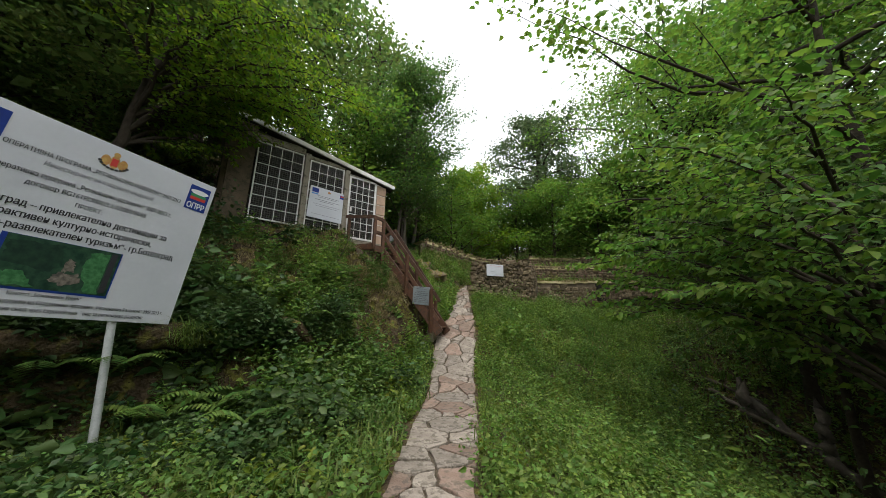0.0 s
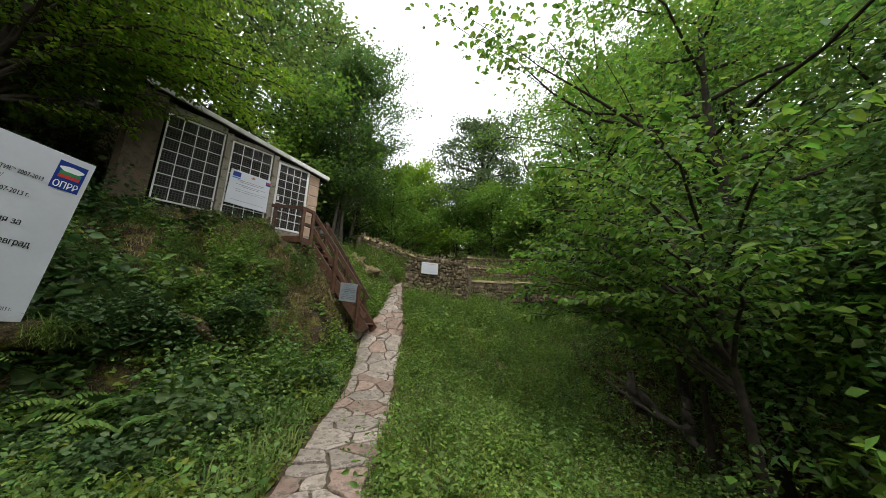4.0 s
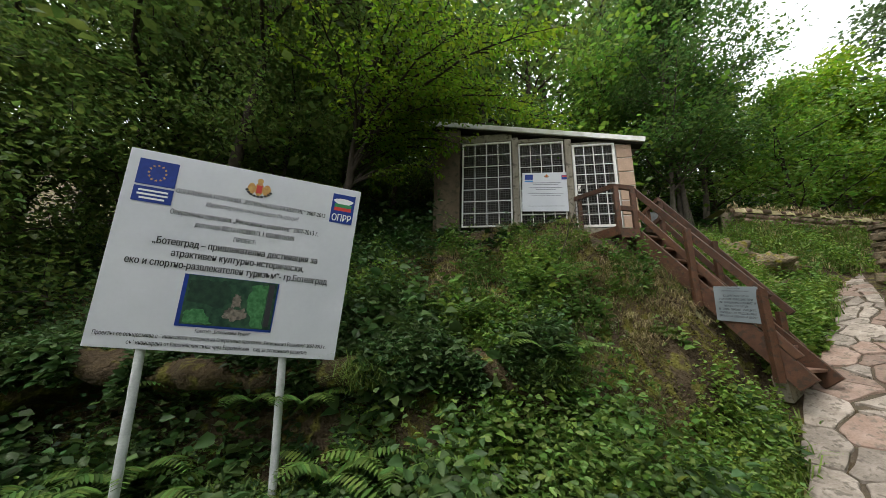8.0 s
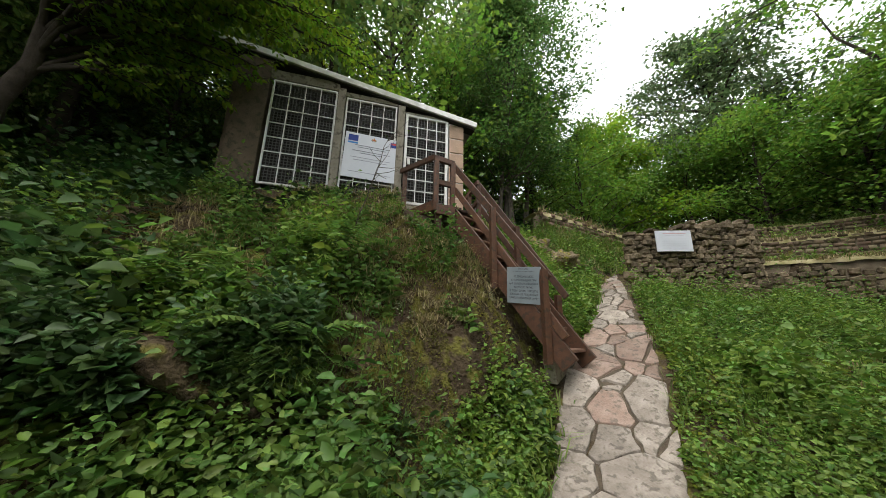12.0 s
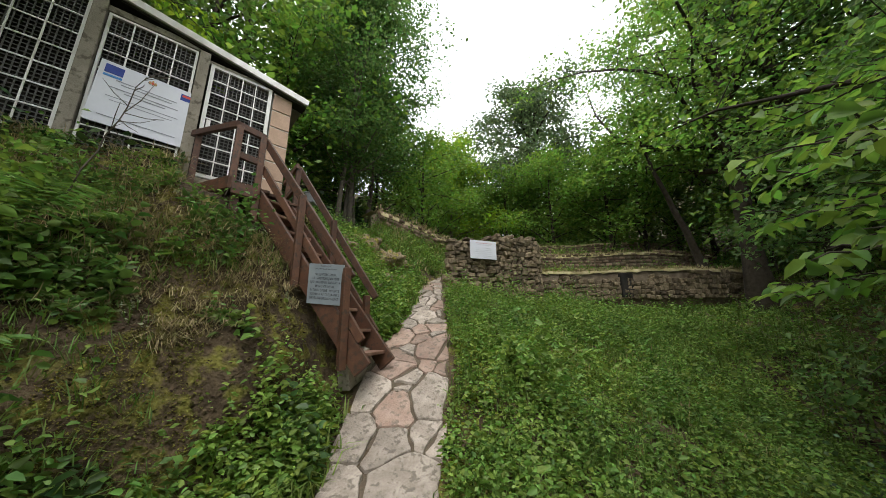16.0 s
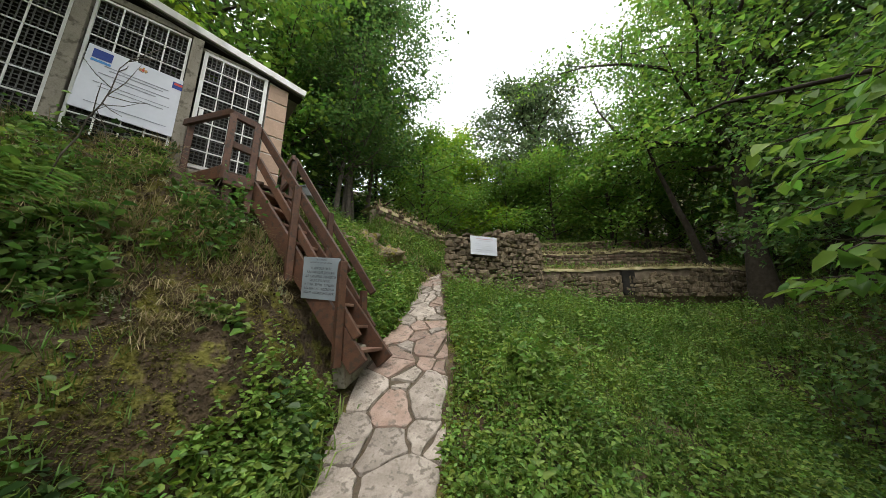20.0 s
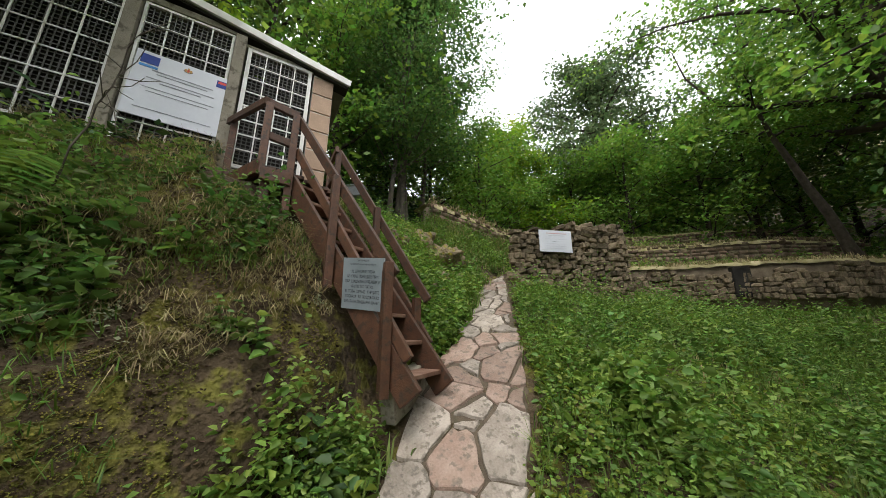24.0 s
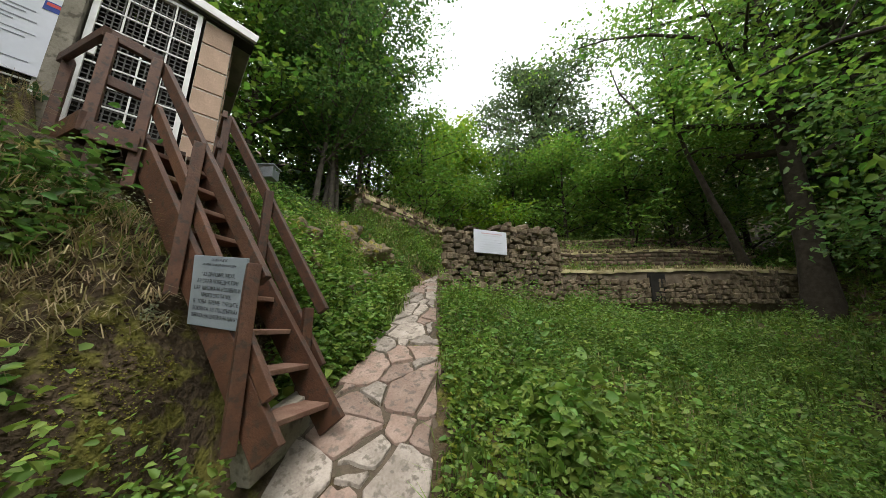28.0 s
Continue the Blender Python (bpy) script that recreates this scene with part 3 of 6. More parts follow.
# ---- information sign ----


def lettering(body, size, mat, parent, x, y, z=0.004, align="CENTER", slant=0.0, width=None, stretch=1.0, bold=0.03):
    """A line of writing as flat mesh in the panel's own plane."""
    cu = bpy.data.curves.new("lettering", "FONT")
    cu.body, cu.size, cu.align_x, cu.shear = body, size, align, slant
    cu.resolution_u = 4
    tmp = bpy.data.objects.new("lettering", cu)
    scene.collection.objects.link(tmp)
    bpy.context.view_layer.update()
    me = bpy.data.meshes.new_from_object(tmp.evaluated_get(bpy.context.evaluated_depsgraph_get()))
    bpy.data.objects.remove(tmp)
    if bold:
        # a second strike beside the first, a hair higher, thickens the strokes
        b = bmesh.new()
        b.from_mesh(me)
        twin = bmesh.ops.duplicate(b, geom=b.verts[:] + b.edges[:] + b.faces[:])["geom"]
        bmesh.ops.translate(b, verts=[g for g in twin if isinstance(g, bmesh.types.BMVert)], vec=(bold * size, 0, 0.0007))
        b.to_mesh(me)
        b.free()
    ob = new("lettering", me)
    me.materials.clear()
    me.materials.append(mat)
    sx = stretch
    if width and len(me.vertices):
        xs = [v.co.x for v in me.vertices]
        sx = width / max(0.01, max(xs) - min(xs))
    ob.parent = parent
    ob.matrix_local = Matrix.Translation((x, y, z)) @ Matrix.Diagonal((sx, 1, 1, 1))
    return ob


def flat(name, w, h, mat, parent, x, y, z=0.004, thick=0.002, label=""):
    ob = part(name, box_bm((w, h, thick)), mat, parent, label)
    ob.location = (x, y, z)
    return ob


def ring_of_stars(parent, x, y, r, size, z):
    bm = bmesh.new()
    for k in range(12):
        a = 2 * math.pi * k / 12
        pts = []
        for j in range(10):
            rr = size if j % 2 == 0 else size * 0.4
            b = math.pi / 2 + math.pi * j / 5
            pts.append(bm.verts.new((x + r * math.cos(a) + rr * math.cos(b), y + r * math.sin(a) + rr * math.sin(b), z)))
        bm.faces.new(pts)
    return part("stars", bm, GOLD, parent, "ring of yellow stars")


def crest(parent, x, y, w, h, z):
    """A coat of arms as plain shapes: a shield between two supporters over a green spray."""
    bm = bmesh.new()
    for cx, cy, rx, ry in ((0, 0.02, 0.17, 0.36), (-0.3, -0.02, 0.16, 0.3), (0.3, -0.02, 0.16, 0.3), (0, 0.42, 0.12, 0.13)):
        vs = [bm.verts.new((x + w * (cx + rx * math.cos(a)), y + h * (cy + ry * math.sin(a)), z)) for a in [2 * math.pi * k / 12 for k in range(12)]]
        bm.faces.new(vs)
    ob = part("crest", bm, GOLD, parent, "gold and red coat of arms")
    flat("shield", w * 0.22, h * 0.4, RED, ob, x, y, z + 0.001, 0.001)
    bm = bmesh.new()
    for k in range(9):
        a = math.pi * (1.12 + 0.76 * k / 8)
        cx, cy = x + w * 0.5 * math.cos(a), y + h * 0.05 + h * 0.42 * math.sin(a)
        vs = [bm.verts.new((cx + w * 0.07 * math.cos(b), cy + h * 0.06 * math.sin(b), z + 0.0006)) for b in [2 * math.pi * j / 8 for j in range(8)]]
        bm.faces.new(vs)
    part("spray", bm, INK, ob)
    return ob


SIGN_TL, SIGN_TR, SIGN_BL, SIGN_BR = (Vector(p) for p in ((-3.714, -1.519, 3.275), (-4.624, 0.19, 3.13), (-3.906, -1.773, 1.543), (-4.767, 0.074, 1.444)))
SIGN_C = (SIGN_TL + SIGN_TR + SIGN_BL + SIGN_BR) / 4
sx_axis = ((SIGN_TR - SIGN_TL) + (SIGN_BR - SIGN_BL)).normalized()
sy_axis = ((SIGN_TL - SIGN_BL) + (SIGN_TR - SIGN_BR)).normalized()
sz_axis = sx_axis.cross(sy_axis).normalized()
sy_axis = sz_axis.cross(sx_axis)
SIGN_M = Matrix.Translation(SIGN_C) @ Matrix((sx_axis, sy_axis, sz_axis)).transposed().to_4x4() @ Matrix.Diagonal((1.105, 1.15, 1, 1))


def information_sign():
    root = thing("information_sign", "white project information sign on two grey metal posts, leaning back", "sign", Matrix.Translation((-4.25, -0.85, float(land(-4.25, -0.85)))))
    w, h = 1.80, 1.50
    board = part("board", box_bm((w, h, 0.018), (0, 0, -0.009), 0.003), PANEL, None, "white printed sheet")
    board.parent = root
    board.matrix_world = SIGN_M
    inv = root.matrix_world.inverted()
    board.matrix_local = inv @ SIGN_M
    z = 0.003
    flat("flag", 0.27, 0.2, BLUE, board, -0.69, 0.58, z, label="blue flag with a ring of stars")
    ring_of_stars(board, -0.69, 0.58, 0.06, 0.012, z + 0.002)
    flat("flag_caption", 0.27, 0.12, BLUE, board, -0.69, 0.405, z)
    for k, (ww, yy) in enumerate(((0.2, 0.435), (0.21, 0.405), (0.17, 0.375))):
        flat("text_bar", ww, 0.014, WHITE_PRINT, board, -0.69, yy, z + 0.002)
    crest(board, 0.05, 0.6, 0.2, 0.17, z)
    flat("logo", 0.2, 0.26, BLUE, board, 0.76, 0.56, z, label="blue square emblem with a map shape")
    bm = bmesh.new()
    for cy, col in ((0.6, 0), ):
        vs = [bm.verts.new((0.76 + 0.085 * math.cos(a) * (1 + 0.12 * math.sin(3 * a)), 0.625 + 0.028 * math.sin(a), z + 0.002)) for a in [2 * math.pi * k / 16 for k in range(16)]]
        bm.faces.new(vs)
    part("map_white", bm, WHITE_PRINT, board)
    flat("map_green", 0.15, 0.03, GREEN_PRINT, board, 0.76, 0.588, z + 0.002, 0.001)
    flat("map_red", 0.15, 0.03, RED, board, 0.76, 0.556, z + 0.002, 0.001)
    lettering("ОПРР", 0.085, WHITE_PRINT, board, 0.76, 0.448, z + 0.002, width=0.17)
    lettering("ОПЕРАТИВНА ПРОГРАМА „РЕГИОНАЛНО РАЗВИТИЕ“ 2007-2013", 0.05, INK, board, 0.04, 0.455, z, width=1.16)
    lettering("Инвестираме във вашето бъдеще!", 0.055, INK_GREY, board, 0.04, 0.385, z, slant=0.25, width=0.72)
    lettering("Оперативна програма „Регионално развитие“ 2007-2013 г.", 0.056, INK, board, 0.02, 0.285, z, width=1.14)
    lettering("договор BG161PO001/3.1.03/2010/045", 0.056, INK, board, 0.02, 0.21, z, width=0.76)
    lettering("ПРОЕКТ:", 0.05, INK, board, 0.02, 0.135, z, width=0.17)
    lettering("„Ботевград – привлекателна дестинация за", 0.075, INK, board, 0.0, 0.045, z, bold=0.055, width=1.24)
    lettering("атрактивен културно-исторически,", 0.075, INK, board, 0.02, -0.04, z, bold=0.055, width=1.0)
    lettering("еко и спортно-развлекателен туризъм“- гр.Ботевград", 0.075, INK, board, -0.02, -0.125, z, bold=0.055, width=1.5)
    flat("photograph_border", 0.7, 0.4, BLUE, board, 0.0, -0.36, z, label="photograph of ruins in a wood")
    flat("photograph", 0.66, 0.38, PHOTO, board, 0.01, -0.352, z + 0.002, 0.001)
    rp = random.Random(4)
    prints = (("photograph_shade", PHOTO_DARK, [(-0.3, -0.2), (-0.05, -0.19), (0.0, -0.27), (-0.04, -0.4), (-0.3, -0.36)]), ("photograph_leaves", PHOTO_LIGHT, [(0.15, -0.2), (0.27, -0.19), (0.275, -0.53), (0.19, -0.53), (0.13, -0.34)]),
              ("photograph_leaves", PHOTO_LIGHT, [(-0.3, -0.44), (-0.18, -0.42), (-0.1, -0.53), (-0.31, -0.53)]), ("photograph_ruin", PHOTO_STONE, [(0.03, -0.28), (0.075, -0.29), (0.085, -0.38), (0.02, -0.39)]), ("photograph_track", PHOTO_STONE, [(0.0, -0.4), (0.06, -0.395), (0.13, -0.39), (0.14, -0.47), (0.05, -0.5), (-0.03, -0.46)]))
    for layer, (name, mat, corners) in enumerate(prints):
        ring = []
        for (ax, ay), (bx, by) in zip(corners, corners[1:] + corners[:1]):
            ring += [(ax + (bx - ax) * q / 7 + rp.uniform(-0.011, 0.011), ay + (by - ay) * q / 7 + rp.uniform(-0.011, 0.011)) for q in range(7)]
        cx, cy = sum(q[0] for q in ring) / len(ring), sum(q[1] for q in ring) / len(ring)
        h = z + 0.0034 + 0.0003 * layer
        bm = bmesh.new()
        hub = bm.verts.new((cx, cy, h))
        vs = [bm.verts.new((min(max(u, -0.31), 0.33), min(max(v, -0.535), -0.17), h)) for u, v in ring]
        for q in range(len(vs)):
            bm.faces.new((hub, vs[(q + 1) % len(vs)], vs[q]))
        part(name, bm, mat, board)
    flat("photograph_trunk", 0.04, 0.34, INK, board, 0.3, -0.345, z + 0.0052, 0.001)
    lettering("Крепост „Боженишки Урвич“", 0.04, INK, board, 0.0, -0.6, z, width=0.4)
    lettering("Проектът се осъществява с финансовата подкрепа на Оперативна програма „Регионално Развитие“ 2007-2013 г.", 0.044, INK, board, -0.02, -0.66, z, width=1.66)
    lettering("съфинансирана от Европейския съюз чрез Европейския фонд за регионално развитие.", 0.044, INK, board, 0.02, -0.715, z, width=1.3)
    for x in (-0.55, 0.47):
        top = SIGN_M @ Vector((x, 0.5, -0.05))
        foot = SIGN_M @ Vector((x, -0.75, -0.05))
        d = (foot - top).normalized()
        g = float(land(foot.x, foot.y))
        low = Vector((foot.x, foot.y, g - 0.3)) + Vector((-0.02, 0.1, 0))
        for a, b in ((top, foot), (foot, low)):
            v, f = tube([inv @ a, inv @ b], [0.036, 0.036], 10)
            mesh_np("post", v, f, POST, root, True)
    return root


# ---- barred shed ----
SHED_X = -8.16


def shed():
    root = thing("shed", "small block shed with white barred bays under a flat roof", "shed", Matrix.Translation((SHED_X - 1.3, 2.3, 3.6)))
    o = root.matrix_world.translation

    def p(name, size, centre, mat, label="", bevel=0.008, parent=None):
        ob = part(name, box_bm(size, (0, 0, 0), bevel), mat, parent or root, label)
        ob.location = Vector(centre) - o - (parent.location if parent else Vector())
        return ob

    X = SHED_X
    p("back_wall", (0.2, 4.2, 2.5), (X - 2.5, 2.36, 4.85), CONCRETE)
    p("side_wall", (2.4, 0.18, 2.75), (X - 1.25, 0.36, 4.95), PIER)
    side = p("side_wall", (2.3, 0.16, 2.05), (X - 1.3, 4.38, 4.6), MORTAR, "pinkish block side wall")
    p("floor", (2.6, 4.2, 0.2), (X - 1.25, 2.36, 3.66), CONCRETE)
    # front piers and the narrow block panel beside the door
    # left pier: brown, and darker than the others for the shade there
    p("pier", (0.2, 0.5, 2.7), (X - 0.02, 0.62, 4.83), PIER, "rough brown pier, toned darker for tree shade")
    for y, top in ((2.08, 5.86), (3.18, 5.74)):
        p("pier", (0.2, 0.13, top - 3.5), (X + 0.02, y, (top + 3.5) / 2), CONCRETE, "weathered concrete pier")
    for y0, y1, zb, zt in ((0.86, 2.02, 5.84, 6.02), (2.14, 3.12, 5.76, 5.85), (3.24, 4.14, 5.62, 5.68)):
        p("lintel", (0.16, y1 - y0, zt - zb), (X - 0.03, (y0 + y1) / 2, (zb + zt) / 2), CONCRETE)
    panel = p("block_panel", (0.15, 0.3, 1.95), (X - 0.06, 4.30, 4.66), JOINT, "pale mortar between pinkish blocks")
    for k in range(6):
        b = part("block", box_bm((0.16, 0.292, 0.285), (0, 0, 0), 0.006), BLOCK, panel)
        b.location = (0.012, 0.0, -0.8 + 0.315 * k)
    for r in range(6):
        for k in range(5):
            b = part("block", box_bm((0.43, 0.17, 0.285), (0, 0, 0), 0.006), BLOCK, side)
            b.location = (-0.9 + 0.45 * k, 0.012, -0.8 + 0.315 * r)
    # roof
    tilt = Matrix.Rotation(-math.atan2(0.82, 4.8), 4, "X")
    roof = part("roof", box_bm((2.7, 4.85, 0.1), (0, 0, 0), 0.01, tilt), ROOF, root, "dark roof sheet")
    roof.location = Vector((X - 1.26, 2.28, 6.03)) - o
    fascia = part("fascia", box_bm((0.04, 4.9, 0.11), (0, 0, 0), 0.006, tilt), WHITE_PAINT, root, "white painted fascia board")
    fascia.location = Vector((X + 0.115, 2.28, 6.03)) - o
    # near-black strip that paints the shaded gap under the eave
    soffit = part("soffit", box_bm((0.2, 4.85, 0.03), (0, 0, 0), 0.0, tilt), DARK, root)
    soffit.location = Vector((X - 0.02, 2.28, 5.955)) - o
    # near-black sheet behind the bars, painted as the unlit inside
    dark = part("lining", box_bm((0.05, 3.6, 2.1)), DARK, root, "near-black sheet painted as the shade inside the shed")
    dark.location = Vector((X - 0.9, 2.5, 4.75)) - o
    # barred bays
    for name, y0, y1, z0, z1, cols, rows in (("barred_window", 0.92, 2.0, 3.84, 5.82, 4, 7), ("barred_window", 2.16, 3.1, 3.78, 5.74, 4, 7), ("barred_door", 3.27, 4.12, 3.78, 5.64, 4, 8)):
        w, h = y1 - y0, z1 - z0
        frame_bm = bmesh.new()
        t = 0.05 if name == "barred_door" else 0.03
        for sy, sz, cy, cz in ((t, h, t / 2, h / 2), (t, h, w - t / 2, h / 2), (w - 2 * t, t, w / 2, t / 2), (w - 2 * t, t, w / 2, h - t / 2)):
            bmesh.ops.create_cube(frame_bm, size=1, matrix=Matrix.Translation((0, cy, cz)) @ Matrix.Diagonal((0.04, sy, sz, 1)))
        bay = part(name, frame_bm, WHITE_PAINT, root, "white steel frame with a square grid and wire mesh")
        bay.location = Vector((X + 0.03, y0, z0)) - o
        for k in range(1, cols):
            b = part("bar", box_bm((0.014, 0.016, h - 2 * t)), WHITE_PAINT, bay)
            b.location = (0.012, t + (w - 2 * t) * k / cols, h / 2)
        for k in range(1, rows):
            b = part("bar", box_bm((0.012, w - 2 * t, 0.016)), WHITE_PAINT, bay)
            b.location = (0.018, w / 2, t + (h - 2 * t) * k / rows)
        wire = bmesh.new()
        n = int((w - 2 * t) / 0.052)
        for k in range(1, n):
            bmesh.ops.create_cube(wire, size=1, matrix=Matrix.Translation((-0.012, t + (w - 2 * t) * k / n, h / 2)) @ Matrix.Diagonal((0.008, 0.012, h - 2 * t, 1)))
        n = int((h - 2 * t) / 0.052)
        for k in range(1, n):
            bmesh.ops.create_cube(wire, size=1, matrix=Matrix.Translation((-0.02, w / 2, t + (h - 2 * t) * k / n)) @ Matrix.Diagonal((0.008, w - 2 * t, 0.012, 1)))
        part("wire_mesh", wire, WIRE, bay, "grey wire mesh")
        if name == "barred_door":
            hd = part("latch", box_bm((0.03, 0.05, 0.12), (0, 0, 0), 0.004), WHITE_PAINT, bay)
            hd.location = (0.03, 0.09, h * 0.45)
    return root


def poster():
    root = thing("poster_board", "white project poster fixed on the barred shed window", "sign", Matrix.Translation((SHED_X + 0.09, 2.68, 4.56)) @ Matrix(((0, 0, 1, 0), (1, 0, 0, 0), (0, 1, 0, 0), (0, 0, 0, 1))) @ Matrix.Rotation(radians(-2), 4, "Z"))
    part("board", box_bm((0.95, 0.87, 0.015), (0, 0, 0), 0.003), PANEL, root)
    z = 0.011
    flat("flag", 0.17, 0.12, BLUE, root, -0.34, 0.33, z)
    flat("flag_caption", 0.17, 0.03, SKYBLUE, root, -0.34, 0.235, z)
    crest(root, 0.02, 0.35, 0.09, 0.08, z)
    flat("logo", 0.12, 0.1, BLUE, root, 0.38, 0.32, z)
    flat("logo_mark", 0.09, 0.035, RED, root, 0.38, 0.34, z + 0.002, 0.001)
    for y, w in ((0.2, 0.6), (0.16, 0.5), (0.09, 0.66), (0.05, 0.4)):
        flat("text_bar", w, 0.012, INK_GREY, root, 0.0, y, z)
    for y, w in ((-0.04, 0.7), (-0.09, 0.6), (-0.32, 0.74)):
        flat("text_bar", w, 0.008, INK_GREY, root, 0.0, y, z)
    return root


# ---- wooden stairs ----
ST_DIR = Vector((-0.856, -0.516, 0))
ST_OUT = Vector((-0.516, 0.856, 0))
ST_FOOT = Vector((-5.95, 4.69, 1.54))
ST_RUN, ST_RISE, ST_W = 1.41, 1.73, 0.6


def stairs():
    root = thing("wooden_stairs", "steep red-brown wooden stairs with handrails up to the shed door", "stairs", Matrix.Translation(ST_FOOT))
    o = ST_FOOT

    def bm(name, a, b, w, h, mat=WOOD, label="", up=(0, 0, 1)):
        return part(name, beam_bm(Vector(a) - o, Vector(b) - o, w, h, 0.006, up), mat, root, label)

    def at(u, side, z):
        q = o + ST_DIR * (ST_RUN * u) + ST_OUT * (ST_W * side)
        return Vector((q.x, q.y, o.z + ST_RISE * u + z))

    for side in (0.06, 0.94):
        bm("stringer", at(-0.15, side, 0.0), at(1.1, side, 0.0), 0.05, 0.21)
    turn = Matrix((ST_OUT, ST_DIR, Vector((0, 0, 1)))).transposed().to_4x4()
    n = 9
    for k in range(n):
        u = -0.055 + 1.11 * k / (n - 1)
        part("tread", box_bm((ST_W * 0.8, 0.22, 0.035), at(u, 0.5, -0.03) - o, 0.006, turn), WOOD_WORN, root)
    deck = 3.42
    # newel posts, the inner row outside its stringer
    inner, outer = ST_OUT * -0.03, ST_OUT * 0.03
    for u, low, top in ((0.0, -0.26, 0.76), (0.48, -0.24, 0.85), (1.0, -0.3, 0.88)):
        bm("newel_post", at(u, 0, low) + inner, at(u, 0, top) + inner, 0.075, 0.075)
    for u, low, top in ((0.1, -0.3, 0.36), (0.5, -0.24, 0.72), (1.0, -0.3, 0.78)):
        bm("newel_post", at(u, 1, low) + outer, at(u, 1, top) + outer, 0.07, 0.07)
    bm("handrail", at(-0.02, 0, 0.7) - inner, at(1.02, 0, 0.84) - inner, 0.05, 0.09)
    bm("middle_rail", at(-0.13, 0, 0.24) - inner, at(1.0, 0, 0.46) - inner, 0.045, 0.085)
    bm("handrail", at(0.04, 1.08, 0.44) + outer * 2, at(1.02, 1.0, 0.76) + outer * 2, 0.045, 0.085)
    bm("middle_rail", at(0.02, 1.06, 0.06) + outer * 2, at(1.0, 1.0, 0.36) + outer * 2, 0.045, 0.08)
    # landing in front of the door
    front = ([3.2, 3.34, 3.68, 3.95, 4.5], [-7.92, -7.78, -7.1, -7.12, -7.42])
    for k in range(9):
        y = 3.3 + 0.145 * k
        x1 = float(np.interp(y, *front))
        part("deck_board", box_bm((x1 + 8.06, 0.135, 0.04), Vector(((x1 - 8.06) / 2, y, deck)) - o, 0.004), WOOD, root)
    bm("deck_beam", (-8.02, 3.22, deck + 0.02), (-7.06, 3.64, deck - 0.03), 0.05, 0.16)
    bm("deck_beam", (-7.07, 3.66, deck - 0.09), (-7.1, 3.95, deck - 0.09), 0.05, 0.14)
    bm("deck_beam", (-7.42, 4.5, deck - 0.09), (-8.06, 4.5, deck - 0.09), 0.05, 0.14)
    bm("deck_post", (-7.16, 3.72, float(land(-7.16, 3.72)) - 0.2), (-7.16, 3.72, deck - 0.02), 0.09, 0.09)
    bm("landing_post", (-7.1, 3.66, deck - 0.1), (-7.1, 3.66, 4.17), 0.075, 0.075)
    bm("landing_post", (-7.93, 3.29, deck - 0.1), (-7.93, 3.29, 4.32), 0.075, 0.075)
    bm("landing_rail", (-7.07, 3.63, 4.18), (-8.0, 3.22, 4.34), 0.05, 0.085)
    bm("landing_rail", (-7.1, 3.62, 4.19), (-7.14, 3.96, 4.15), 0.05, 0.085)
    bm("landing_rail", (-7.1, 3.62, 3.8), (-7.14, 3.96, 3.77), 0.045, 0.085)
    bm("landing_rail", (-7.43, 4.47, 4.05), (-8.08, 4.47, 4.0), 0.045, 0.08)
    bm("landing_rail", (-7.43, 4.47, 3.7), (-8.08, 4.47, 3.66), 0.045, 0.08)
    bm("landing_post", (-7.85, 4.47, deck - 0.08), (-7.85, 4.47, 4.02), 0.06, 0.06)
    return root


def stair_plaque():
    c = Vector((-6.15, 4.53, 2.14))
    x = Vector((0.36, 0.235, -0.045)).normalized()
    z = x.cross(Vector((0.08, -0.02, 0.41))).normalized()
    m = Matrix.Translation(c) @ Matrix((x, z.cross(x), z)).transposed().to_4x4()
    root = thing("text_plaque", "grey plaque with dark inscription fixed to the stair post", "plaque", m)
    part("plate", box_bm((0.435, 0.43, 0.012), (0, 0, 0), 0.003), PLAQUE, root)
    lines = (("СКАЛЕН НАДПИС", 0.02, 0.13, 0.185), ("НА ВРЕМЕТО НА ЦАР ИВАН ШИШМАН", 0.018, 0.27, 0.155))
    for body, size, w, y in lines:
        lettering(body, size, INK, root, 0.0, y, 0.008, width=w)
    for k, (body, w) in enumerate((("“ АЗ, ДРАГОМИР, ПИСАХ.", 0.27), ("АЗ СЛАВ ПОБЕДИХ ПРИ", 0.33), ("ЦАР  ШИШМАНА ИЗБАВИХ И", 0.37), ("МНОГО ЗЛО ПАТИХ.", 0.24), ("В  ТОВА  ВРЕМЕ  ТУРЦИТЕ", 0.36), ("ВОЮВАХА  АЗ  ПОДДЪРЖАХ", 0.36), ("ВЯРАТА НА ШИШМАНА ЦАРЯ.”", 0.37))):
        lettering(body, 0.034, INK, root, 0.0, 0.09 - 0.042 * k, 0.008, width=w)
    return root


# ---- ruin walls ----


def stone_bm(w, h, d, rng):
    bm = box_bm((w, h, d))
    for v in bm.verts:
        v.co += Vector((rng.uniform(-0.2, 0.16) * w, rng.uniform(-0.2, 0.16) * h, rng.uniform(-0.14, 0.12) * d))
    bmesh.ops.bevel(bm, geom=bm.edges[:], offset=min(w, h) * 0.13, segments=1, affect="EDGES")
    return bm


STONES = []
for k in range(14):
    rs = random.Random(100 + k)
    b = stone_bm(1, 1, 1, rs)
    me = bpy.data.meshes.new("stone")
    b.normal_update()
    b.to_mesh(me)
    b.free()
    me.materials.append(RUBBLE)
    STONES.append(me)


